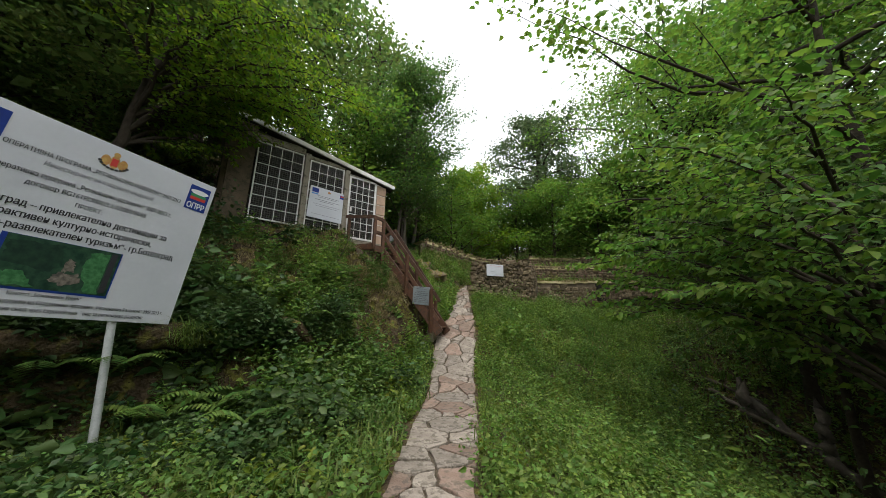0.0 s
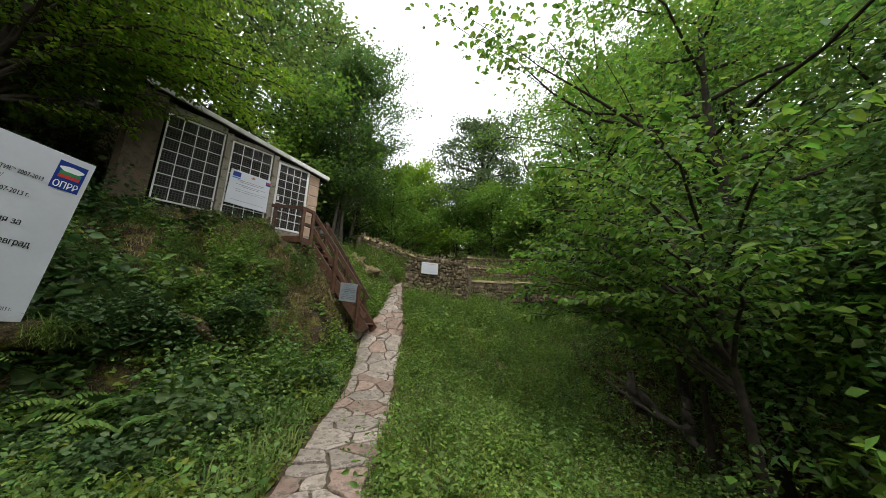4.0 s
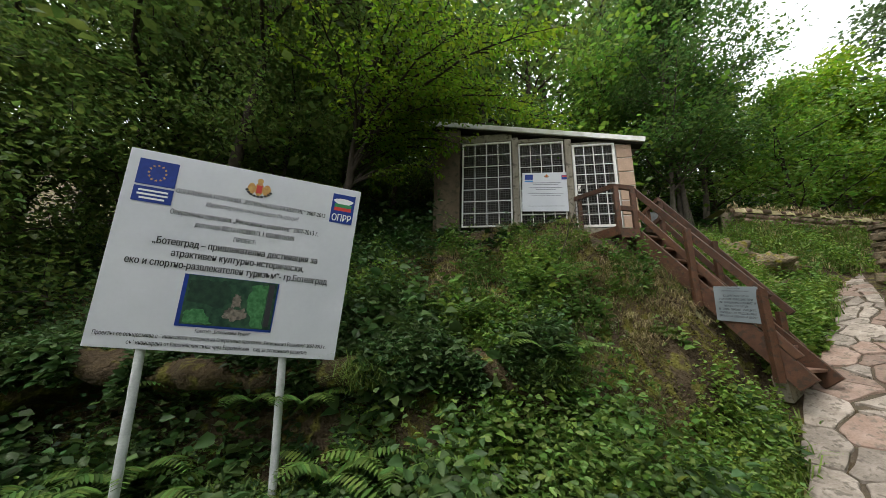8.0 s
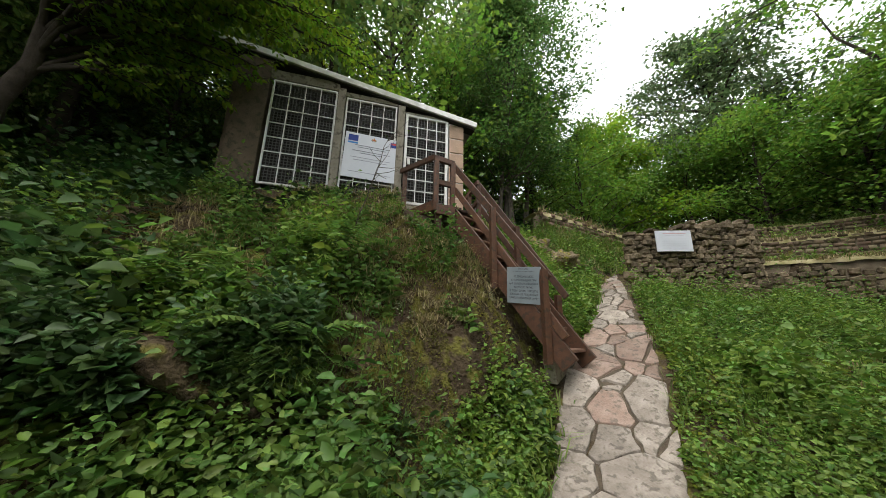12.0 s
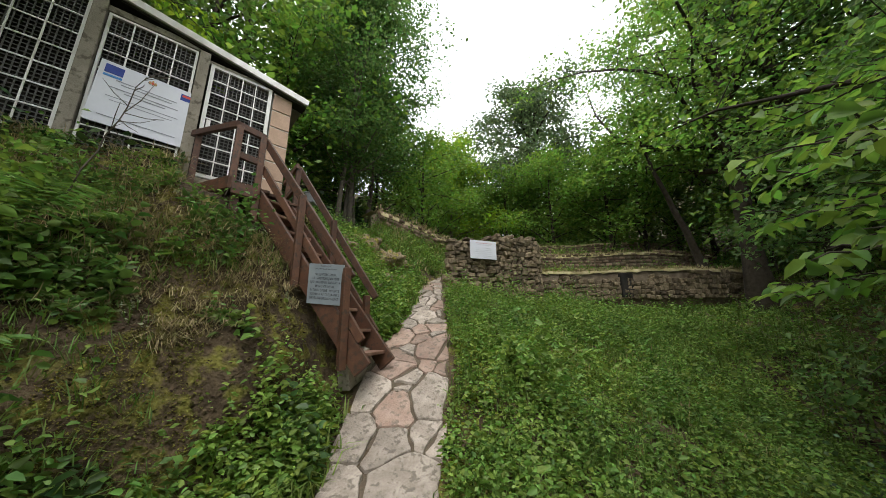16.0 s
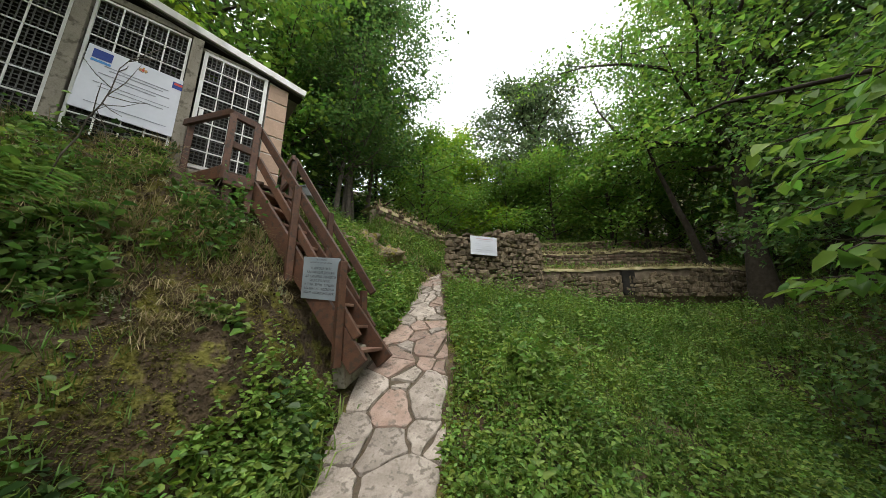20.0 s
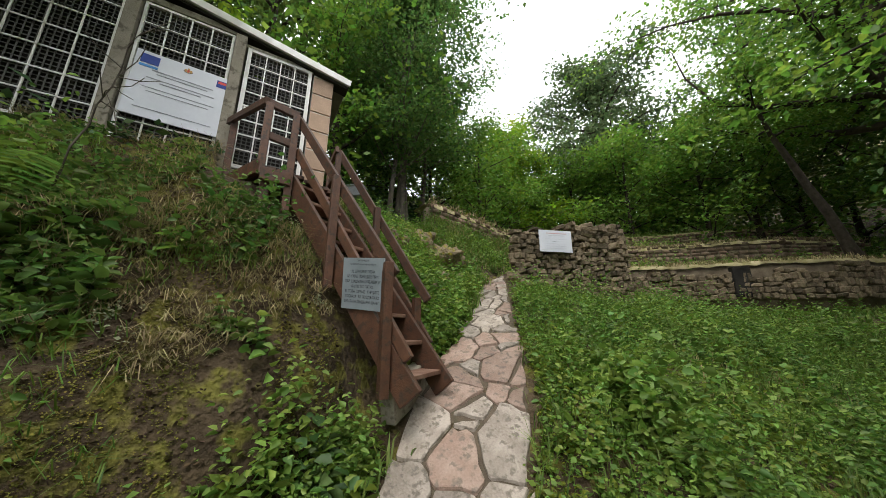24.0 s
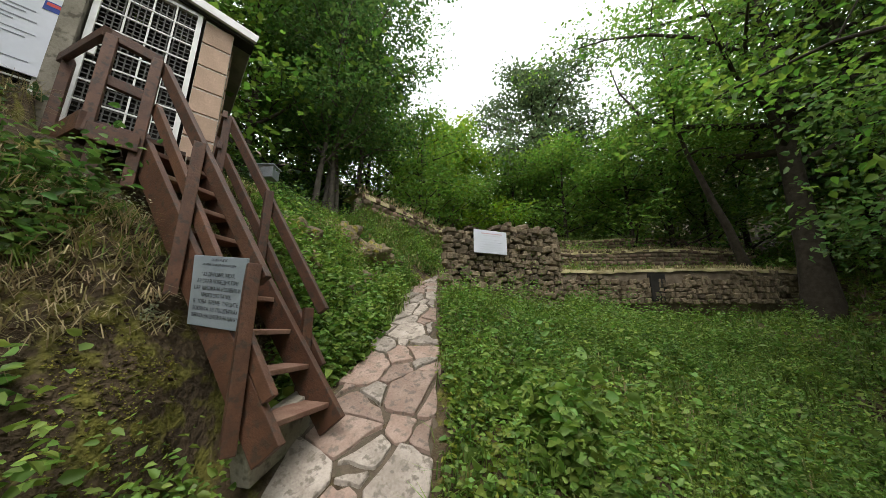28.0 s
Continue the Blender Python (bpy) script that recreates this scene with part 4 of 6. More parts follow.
def rubble_face(parent, a, b, z0, z1, rng, course=0.13, ragged=0.0, limit=999, lean=0.0):
    """Rubble stones, course by course, on the face between a and b; each is an object of its own. Returns how many."""
    a, b = Vector((*a, 0)), Vector((*b, 0))
    along = (b - a).normalized()
    out = Vector((along.y, -along.x, 0))
    length = (b - a).length
    inv = parent.matrix_world.inverted()
    n = 0
    z = z0
    while z < z1(0.5) + 0.1 if callable(z1) else z < z1:
        h = course * rng.uniform(0.75, 1.3)
        x = -rng.uniform(0, 0.08)
        while x < length:
            w = rng.choice((0.09, 0.12, 0.15, 0.18, 0.23)) * rng.uniform(0.85, 1.15)
            top = z1(x / length) if callable(z1) else z1
            if z + h * 0.6 < top + rng.uniform(-ragged, ragged) and n < limit:
                ob = bpy.data.objects.new("stone", rng.choice(STONES))
                scene.collection.objects.link(ob)
                ob.parent = parent
                c = a + along * (x + w / 2) + out * rng.uniform(-0.02, 0.025) + Vector((0, 0, z + h / 2 + rng.uniform(-0.02, 0.02)))
                turn = Matrix((along, Vector((0, 0, 1)), out)).transposed().to_4x4() @ Matrix.Rotation(rng.uniform(-0.24, 0.24), 4, "Z")
                ob.matrix_local = inv @ Matrix.Translation(c) @ turn @ Matrix.Diagonal((w * rng.uniform(0.85, 1.02), h * rng.uniform(0.75, 1.2), rng.uniform(0.14, 0.24), 1))
                n += 1
            x += w
        z += h * 0.97
    return n


def wall_core(name, pts, z0, z1, thick, mat, label, kind="structure"):
    """A solid wall along a line of points, with a bumpy top."""
    rng = random.Random(len(pts) * 13 + (0 if callable(z1) else int(z1 * 100)))
    vs, fs = [], []
    fine = []
    for (ax, ay), (bx, by) in zip(pts, pts[1:]):
        k = max(2, int(math.hypot(bx - ax, by - ay) / 0.25))
        fine += [(ax + (bx - ax) * i / k, ay + (by - ay) * i / k) for i in range(k)]
    fine.append(pts[-1])
    for i, (x, y) in enumerate(fine):
        x0, y0 = fine[max(i - 1, 0)]
        x1, y1 = fine[min(i + 1, len(fine) - 1)]
        t = Vector((x1 - x0, y1 - y0)).normalized()
        nx, ny = -t.y, t.x
        zt = z1 + rng.uniform(-0.05, 0.05) if not callable(z1) else z1(i / (len(fine) - 1)) + rng.uniform(-0.05, 0.05)
        zb = z0 if not callable(z0) else z0(i / (len(fine) - 1))
        vs += [(x, y, zb), (x, y, zt - 0.03), (x + nx * thick * 0.5, y + ny * thick * 0.5, zt + 0.03), (x + nx * thick, y + ny * thick, zt - 0.04), (x + nx * thick, y + ny * thick, zb)]
    for i in range(len(fine) - 1):
        for k in range(4):
            fs.append((i * 5 + k, i * 5 + 5 + k, i * 5 + 6 + k, i * 5 + k + 1))
    ob = mesh_np(name, vs, fs, mat)
    bm = bmesh.new()
    bm.from_mesh(ob.data)
    bmesh.ops.holes_fill(bm, edges=bm.edges[:])
    bmesh.ops.recalc_face_normals(bm, faces=bm.faces[:])
    bm.to_mesh(ob.data)
    bm.free()
    return tagged(ob, label, "wall", kind=kind)


def terrace_point(dep, lat):
    q = VIEW0 + VIEW_A * dep + VIEW_R * lat
    return (float(q[0]), float(q[1]))


def ruin():
    rng = random.Random(5)
    a, m1, b = (-7.81, 7.9), (-7.42, 8.92), (-7.0, 10.03)
    top = lambda u: 3.58 + 0.22 * min(1, u * 2) + 0.03 * math.sin(u * 9)
    core = wall_core("wall_bastion", [(a[0] - 0.55, a[1] + 0.95), (a[0] - 0.06, a[1] + 0.1), (m1[0] - 0.1, m1[1] + 0.04), (b[0] - 0.1, b[1] - 0.02), (b[0] - 0.6, b[1] + 0.85), (b[0] - 1.3, b[1] + 2.35)], 1.4, 3.62, 0.7, MORTAR, "ruined rubble stone bastion with an uneven mossy top")
    n = rubble_face(core, a, b, 2.0, top, rng, 0.09, 0.06)
    n += rubble_face(core, (a[0] - 0.52, a[1] + 0.9), a, 2.4, 3.55, rng, 0.11, 0.06, limit=70)
    n += rubble_face(core, b, (b[0] - 0.5, b[1] + 0.9), 2.0, 3.72, rng, 0.13, 0.06, limit=110)
    for dep, lo, hi, z0, z1, k in ((9.0, 2.7, 10.4, 2.0, 3.42, 1), (11.0, 3.2, 10.8, 3.3, 4.42, 2), (13.0, 3.6, 11.2, 4.3, 5.35, 3)):
        pts = [terrace_point(dep + 0.25 * math.sin(i * 1.3), lo + (hi - lo) * i / 6) for i in range(7)]
        w = wall_core("wall_terrace_%d" % k, pts, z0, z1, 0.4, MORTAR, "low rubble terrace wall with a dry grass top")
        if k == 1:
            for p, q in zip(pts, pts[1:]):
                rubble_face(w, p, q, 2.5, z1 - 0.02, rng, 0.14, 0.03, limit=48)
        else:
            stuff_stones(w, pts, z0 + 0.2, z1, rng)
        cap_strip(w, pts, z1)
        if k == 1:
            # solid near-black blocks paint the shade of two hollows; the wall stays closed
            for lat, wide, high in ((5.9, 0.42, 0.8), (7.25, 0.5, 0.7)):
                q = terrace_point(dep, lat)
                ob = part("opening", box_bm((wide, 0.24, high), (0, 0, 0), 0.05), DARK, w, "near-black block painted as a shaded hollow in the wall")
                ob.matrix_world = pose(q[0], q[1], 2.95, 0, 0, 47.8)
    left = UPPER
    w = wall_core("wall_upper", left, 3.2, lambda u: 4.62 + 0.1 * u, 0.4, MORTAR, "low rubble wall climbing the slope")
    stuff_stones(w, left, 3.9, 4.62, rng)
    cap_strip(w, left, 4.64)


def stuff_stones(parent, pts, z0, z1, rng):
    vs, fs = [], []
    for (ax, ay), (bx, by) in zip(pts, pts[1:]):
        length = math.hypot(bx - ax, by - ay)
        tx, ty = (bx - ax) / length, (by - ay) / length
        ox, oy = ty, -tx
        z = z0
        while z < z1:
            h = rng.uniform(0.09, 0.17)
            x = 0
            while x < length:
                w = rng.uniform(0.1, 0.28)
                cx, cy, d = ax + tx * (x + w / 2), ay + ty * (x + w / 2), rng.uniform(0.02, 0.07)
                o = len(vs)
                for du, dz, dd in ((-0.5, -0.5, -0.05), (0.5, -0.5, -0.05), (0.5, 0.5, -0.05), (-0.5, 0.5, -0.05), (-0.36, -0.34, d), (0.36, -0.34, d), (0.36, 0.34, d), (-0.36, 0.34, d)):
                    j = rng.uniform(-0.08, 0.08)
                    vs.append((cx + tx * w * (du + j) + ox * dd, cy + ty * w * (du + j) + oy * dd, z + h * (0.5 + dz + j)))
                fs += [(o + 4, o + 5, o + 6, o + 7)] + [(o + i, o + (i + 1) % 4, o + 4 + (i + 1) % 4, o + 4 + i) for i in range(4)]
                x += w
            z += h
    ob = mesh_np("stones", vs, fs, RUBBLE_I, parent)
    return tagged(ob, "rubble stones", kind="stuff")


def cap_strip(parent, pts, z):
    vs, fs = [], []
    rng = random.Random(int(z * 77))
    fine = []
    for (ax, ay), (bx, by) in zip(pts, pts[1:]):
        fine += [(ax + (bx - ax) * i / 8, ay + (by - ay) * i / 8) for i in range(8)]
    fine.append(pts[-1])
    for i, (x, y) in enumerate(fine):
        x0, y0 = fine[max(i - 1, 0)]
        x1, y1 = fine[min(i + 1, len(fine) - 1)]
        t = Vector((x1 - x0, y1 - y0)).normalized()
        nx, ny = -t.y, t.x
        for d, h in ((-0.05, -0.05 + rng.uniform(-0.03, 0.02)), (-0.02, 0.05), (0.3, 0.08 + rng.uniform(-0.02, 0.03)), (0.7, 0.03)):
            vs.append((x + nx * d, y + ny * d, z + h))
    for i in range(len(fine) - 1):
        for k in range(3):
            fs.append((i * 4 + k, i * 4 + 4 + k, i * 4 + 5 + k, i * 4 + k + 1))
    tufts = [(x + rng.uniform(-0.25, 0.25), y + rng.uniform(-0.25, 0.25)) for x, y in fine for q in range(6)]
    gx_, gy_ = np.array([q[0] for q in tufts]), np.array([q[1] for q in tufts])
    blades("wall_top_grass", "short dry grass on the wall top", gx_, gy_, np.full(len(gx_), z + 0.04), int(z * 31), 0.13, 6, STRAW if rng.random() < 0.6 else GRASS, lean=1.2)
    return mesh_np("grass_cap", vs, fs, CAP, parent, True)


def wall_notice():
    c = Vector((-7.36, 8.52, 3.37))
    x = Vector((0.352, 0.936, 0))
    m = Matrix.Translation(c) @ Matrix((x, Vector((0, 0, 1)), x.cross(Vector((0, 0, 1))))).transposed().to_4x4()
    root = thing("notice_board", "white notice board with faded print on the stone bastion", "sign", m)
    part("board", box_bm((0.66, 0.42, 0.02), (0, 0, 0), 0.004), PANEL, root)
    for y, w, mat in ((0.15, 0.42, FAINT_RED), (0.11, 0.34, FAINT)):
        flat("text_bar", w, 0.014, mat, root, 0.02, y, 0.012)
    for k in range(5):
        flat("text_bar", 0.44, 0.004, FAINT, root, 0.0, 0.04 - 0.045 * k, 0.012)
    return root


def concrete_footing():
    bm = box_bm((0.66, 0.13, 0.28), (0, 0, 0), 0.015)
    ob = finish("concrete_kerb", bm, CONCRETE)
    ob.matrix_world = pose(-6.22, 5.0, 1.28, 0, -14.5, 125.7)
    return tagged(ob, "short weathered concrete kerb at the foot of the stairs", "kerb")


BOX = (-9.25, 5.2, 4.2)


def metal_box():
    root = thing("metal_box", "grey sheet-metal box on a mossy rock behind the stairs", "box", pose(BOX[0], BOX[1], BOX[2], 0, 0, 50))
    part("case", box_bm((0.36, 0.22, 0.2), (0, 0, 0.1), 0.01), STEEL, root)
    part("lid", box_bm((0.4, 0.26, 0.02), (0, 0, 0.21), 0.004), STEEL, root)
    return root


path_base = thing("path", "irregular pinkish grey flagstone path", "path", kind="structure")
information_sign()
shed()
poster()
stairs()
stair_plaque()
wall_notice()
concrete_footing()
metal_box()

# ---- trees ----


def grow(seed, height, spread, limbs, trunk_r, first=0.3, lean=(0, 0), twigs=4, up=0.5, curve=0.25):
    """A trunk with limbs and twigs: tubes, and the points and directions from which leaves hang."""
    rng = np.random.default_rng(seed)
    tubes, tips = [], []
    n = 9
    z = np.linspace(0, height, n)
    wob = np.cumsum(rng.normal(0, curve * height / 60, (n, 2)), axis=0)
    trunk = np.stack([wob[:, 0] + lean[0] * z, wob[:, 1] + lean[1] * z, z - 0.15], 1)
    radii = trunk_r * (1 - 0.85 * np.linspace(0, 1, n)) * np.r_[1.35, np.ones(n - 1)]
    tubes.append(tube(trunk, radii, 9))
    for k in range(limbs):
        u = first + (1 - first) * (k + rng.uniform(0, 0.9)) / limbs
        p = np.array([np.interp(u * height, z, trunk[:, i]) for i in range(3)])
        a = k * 2.4 + rng.uniform(-0.5, 0.5)
        reach = spread * (1.05 - 0.55 * abs(u - first - 0.15)) * rng.uniform(0.6, 1.1) * (1.0 if u < 0.85 else 0.6)
        d = np.array([math.cos(a), math.sin(a), up * rng.uniform(0.3, 1.3)])
        d /= np.linalg.norm(d)
        pts = [p]
        for j in range(5):
            d = unit(d + rng.normal(0, 0.18, 3) + np.array([0, 0, 0.02 - 0.06 * j * (1 - up)]))
            pts.append(pts[-1] + d * reach / 5)
        r0 = trunk_r * 0.42 * (1.1 - 0.7 * u)
        tubes.append(tube(pts, np.linspace(r0, r0 * 0.15, 6), 6))
        for j in range(1, 6):
            for q in range(twigs):
                dd = unit(unit(pts[j] - pts[j - 1]) * 0.5 + rng.normal(0, 0.6, 3) + np.array([0, 0, 0.15]))
                ln = reach * rng.uniform(0.16, 0.36)
                e = pts[j] + dd * ln
                if q < 1:
                    tubes.append(tube([pts[j], (pts[j] + e) / 2 + rng.normal(0, 0.03, 3), e], [r0 * 0.2, r0 * 0.13, r0 * 0.05], 4))
                tips.append((pts[j], e, dd))
    return tubes, tips


def foliage(tips, seed, per, size, scatter, flatness=0.55, narrow=0.6, far=False):
    """Leaves round the twigs, mostly level, hanging a little at the tips."""
    rng = np.random.default_rng(seed)
    a = np.array([t[0] for t in tips])
    b = np.array([t[1] for t in tips])
    d = np.array([t[2] for t in tips])
    n = len(tips) * per
    i = np.repeat(np.arange(len(tips)), per)
    u = rng.uniform(0.25, 1.1, n)[:, None]
    c = a[i] * (1 - u) + b[i] * u + rng.normal(0, scatter, (n, 3)) * np.array([1, 1, 0.55])
    ahead = unit(d[i] * 0.5 + rng.normal(0, 0.7, (n, 3)) * np.array([1, 1, 0.45]) + np.array([0, 0, -0.2]))
    nor = unit(np.array([0, 0, 1.0]) + rng.normal(0, flatness, (n, 3)))
    ln = size * rng.uniform(0.6, 1.25, n)
    wide = ln * narrow * rng.uniform(0.85, 1.2, n)
    return small_leaves_np(c, ahead, nor, ln, wide) if far else leaves_np(c, ahead, nor, ln, wide, 0.18, 0.16)


def tree(name, label, m, seed, height, spread, limbs, trunk_r, leaf_mat, per, size, scatter, bark=None, category="tree", far=False, **kw):
    root = thing(name, label, category, m)
    tubes, tips = grow(seed, height, spread, limbs, trunk_r, **kw)
    v, f = join_tubes(tubes)
    mesh_np("trunk", v, f, bark or BARK, root, True)
    v, f = foliage(tips, seed + 1, per, size, scatter, far=far)
    mesh_np("crown", v, f, leaf_mat, root)
    return root


def on_land(x, y, turn=0.0, scale=1.0):
    return Matrix.LocRotScale((x, y, float(land(x, y))), Euler((0, 0, radians(turn))), (scale, scale, scale))


# where the boughs of the two nearest trees end
MAPLE_BOUGHS = [(-7.95, 3.1, 6.0), (-7.6, 2.4, 6.35), (-7.3, 1.6, 6.5), (-7.0, 0.9, 6.2), (-6.6, 2.6, 6.9), (-6.2, 1.6, 7.0), (-5.45, 2.6, 5.9), (-5.8, 0.8, 6.6), (-5.2, 0.2, 6.4), (-5.0, 1.6, 6.9), (-6.0, -0.6, 6.0), (-4.8, -1.0, 6.3), (-7.0, 0.2, 5.5), (-7.5, 0.5, 5.7), (-8.2, 1.0, 6.7), (-8.3, 2.2, 6.9), (-7.8, 0.2, 7.2), (-6.5, 0.5, 7.8), (-5.6, -2.2, 6.6), (-7.2, 2.9, 7.5), (-8.6, -0.4, 6.6), (-7.2, 1.2, 5.9), (-6.8, 1.8, 5.95), (-6.6, 0.9, 5.7), (-7.05, 2.3, 5.95), (-6.0, 0.2, 5.6), (-7.5, 0.0, 5.3), (-6.2, 2.2, 6.3), (-5.5, 1.2, 6.1), (-4.9, 0.8, 6.5), (-5.4, -0.4, 5.8), (-6.4, -0.2, 5.2), (-7.6, 0.5, 4.9), (-7.2, -0.2, 4.6), (-7.9, 0.7, 5.5), (-7.4, 0.9, 5.4)]
GULLY_BOUGHS = [(-2.2, 5.8, 1.65), (-2.35, 6.3, 2.3), (-1.9, 5.3, 2.7), (-1.2, 5.0, 1.9), (0.9, 4.2, 2.2), (-0.2, 4.6, 2.7), (-1.6, 7.4, 2.0), (-2.6, 6.9, 3.3), (-2.2, 7.8, 3.8), (-1.2, 4.3, 3.7), (0.1, 3.9, 3.6), (1.3, 4.0, 3.3), (-1.0, 6.2, 4.4), (-2.0, 5.9, 4.2), (-2.65, 5.8, 2.0), (-2.55, 5.5, 2.5), (-2.85, 6.6, 1.85), (-2.7, 6.2, 2.6), (-2.3, 6.7, 3.0), (-2.8, 7.4, 2.6), (-1.5, 6.3, 1.8), (-1.8, 6.0, 3.4), (-0.4, 5.5, 2.0), (-0.9, 5.2, 3.2)]


def bough_tree(name, label, at, height, lean, trunk_r, ends, leaf_mat, size, seed):
    """A slim tree whose sagging boughs reach out to given ends, with leaves laid flat along side twigs."""
    rng = np.random.default_rng(seed)
    root = thing(name, label, "tree", on_land(*at))
    base = np.array(root.matrix_world.translation)
    z = np.linspace(0, 1, 9)[:, None]
    top = np.array([lean[0], lean[1], height])
    trunk = top * z + np.cumsum(rng.normal(0, 0.045, (9, 3)), axis=0) * np.array([1, 1, 0]) - np.array([0, 0, 0.15])
    tubes = [tube(trunk, trunk_r * (1.25 - 0.85 * z[:, 0]), 9)]
    cs, ah, no, ln = [], [], [], []
    for end in ends:
        e = np.array(end) - base
        k = min(0.97, max(0.35, (e[2] - 0.4) / height * rng.uniform(0.75, 0.95)))
        p = np.array([np.interp(k, z[:, 0], trunk[:, i]) for i in range(3)])
        t = np.linspace(0, 1, 9)[:, None]
        reach = np.linalg.norm(e - p)
        pts = p * (1 - t) + e * t + np.array([0, 0, 1]) * 0.16 * reach * np.sin(t * math.pi) + rng.normal(0, 0.025, (9, 3)) * np.sin(t * math.pi)
        tubes.append(tube(pts, trunk_r * 0.42 * (1.05 - 0.92 * t[:, 0]), 6))
        n = int(reach / 0.12)
        for q in range(n):
            u = 0.22 + 0.78 * (q + rng.uniform(0, 0.8)) / n
            a = np.array([np.interp(u, t[:, 0], pts[:, i]) for i in range(3)])
            d = unit(np.interp(u, [0, 1], [0.5, 1.0]) * unit(e - p) + (1 if q % 2 else -1) * unit(np.cross(e - p, (0, 0, 1))) * rng.uniform(0.5, 1.2) + np.array([0, 0, rng.uniform(-0.35, 0.2)]))
            long = rng.uniform(0.3, 0.62) * (1.15 - 0.4 * u)
            b = a + d * long - np.array([0, 0, 0.12 * long])
            tubes.append(tube([a, (a + b) / 2 + np.array([0, 0, 0.03]), b], [0.007, 0.005, 0.002], 4))
            m = int(long / (size * 0.42)) + 2
            for w in range(m):
                v = (w + 0.7) / m
                side = unit(np.cross(d, (0, 0, 1))) * (1 if w % 2 else -1)
                cs.append(a * (1 - v) + b * v + rng.normal(0, 0.015, 3))
                ah.append(d * rng.uniform(0.3, 0.9) + side * rng.uniform(0.5, 1.0) + np.array([0, 0, rng.uniform(-0.95, 0.0)]))
                no.append(np.array([0, 0, 1.0]) + rng.normal(0, 0.55, 3))
                ln.append(size * rng.uniform(0.6, 1.2))
    v, f = join_tubes(tubes)
    mesh_np("trunk", v, f, BARK, root, True)
    ln = np.array(ln)
    v, f = leaves_np(np.array(cs), np.array(ah), np.array(no), ln, ln * rng.uniform(0.5, 0.68, len(ln)), 0.16, 0.2)
    mesh_np("crown", v, f, leaf_mat, root)
    return root


# the trees that the walk passes near
bough_tree("maple_tree", "leafy tree with lime-green boughs hanging over the shed roof", (-6.9, -1.35), 4.4, (0.25, 0.35), 0.085, MAPLE_BOUGHS, LEAF_LIME, 0.095, 11)
tree("maple_tree", "shady tree with dark green boughs beside the sign", on_land(-7.9, -4.6), 13, 8.0, 4.2, 20, 0.11, LEAF_DARK, 40, 0.07, 0.24, first=0.3, up=0.35)
tree("canopy_tree", "tall shady tree with a high dark crown above the sign", on_land(-6.1, -2.9), 15, 9.0, 4.6, 24, 0.12, LEAF_DARK, 46, 0.085, 0.26, first=0.5, up=0.3)
tree("canopy_tree", "tall shady tree with a high dark crown above the sign", on_land(-8.4, -1.9), 17, 9.5, 4.4, 22, 0.13, LEAF_FRESH, 32, 0.085, 0.26, first=0.46, up=0.3)
bough_tree("broad_leaved_tree", "tree with very large green leaves on low boughs over the gully", (0.9, 6.6), 5.2, (-0.35, -0.1), 0.075, GULLY_BOUGHS, LEAF_FRESH, 0.125, 47)
tree("linden_tree", "broad tree with large fresh green leaves over the meadow", on_land(0.9, 8.9), 21, 11.5, 5.2, 22, 0.22, LEAF_FRESH, 38, 0.12, 0.25, first=0.44, up=0.4)
tree("hornbeam_tree", "thick dark-stemmed tree with low sweeping boughs by the meadow", on_land(-3.55, 16.8), 31, 13.0, 6.0, 34, 0.32, LEAF_FRESH, 36, 0.13, 0.33, first=0.32, up=0.38)
tree("leaning_tree", "dark leaning trunk with a leafy top", on_land(-4.75, 17.0), 35, 6.2, 2.2, 9, 0.14, LEAF_FRESH, 20, 0.12, 0.26, first=0.62, lean=(-0.2, -0.24), up=0.4)
tree("hazel_tree", "bushy tree with broad green leaves at the edge of the gully", on_land(-0.6, 11.8), 41, 7.0, 3.2, 16, 0.13, LEAF, 34, 0.12, 0.24, first=0.36, up=0.4)
tree("oak_tree", "tall grey-green oak behind the terraces", on_land(-13.0, 20.2), 51, 11.6, 4.3, 26, 0.36, LEAF_OAK, 34, 0.22, 0.4, first=0.26, up=0.6)
tree("young_tree", "bright green young tree behind the upper wall", on_land(-15.0, 14.8), 61, 6.4, 3.4, 20, 0.1, LEAF_LIME, 24, 0.2, 0.3, first=0.12, up=0.6, bark=BARK_PALE)
ASH = tree("ash_tree", "slim multi-stemmed tree beside the shed", on_land(-11.3, 6.9), 71, 9.0, 2.7, 20, 0.08, LEAF, 20, 0.11, 0.24, first=0.15, lean=(0.05, 0.03), up=0.9, bark=BARK_PALE)
tree("ash_tree", "slim multi-stemmed tree beside the shed", on_land(-11.9, 7.9), 73, 9.5, 2.7, 18, 0.08, LEAF, 20, 0.11, 0.24, first=0.2, lean=(0.1, 0.06), up=0.9, bark=BARK_PALE)
for x, y, turn, scale in ((-11.0, 6.55, 40, 0.9), (-11.5, 7.3, 200, 1.0), (-11.15, 7.0, 290, 0.95)):
    copy_thing(ASH, on_land(x, y, turn, scale))

tree("hazel_tree", "bushy tree with broad green leaves at the edge of the gully", on_land(3.6, 7.0), 43, 7.0, 3.0, 16, 0.12, LEAF, 34, 0.12, 0.24, first=0.42, up=0.4)

HAZEL = tree("hazel_bush", "leafy bush overhanging the dark gully", on_land(-0.1, 10.4), 45, 6.2, 2.7, 16, 0.09, LEAF, 36, 0.1, 0.22, first=0.45, up=0.3)
for x, y, turn in ((2.4, 6.8, 200), (1.2, 8.6, 130)):
    copy_thing(HAZEL, on_land(x, y, turn))

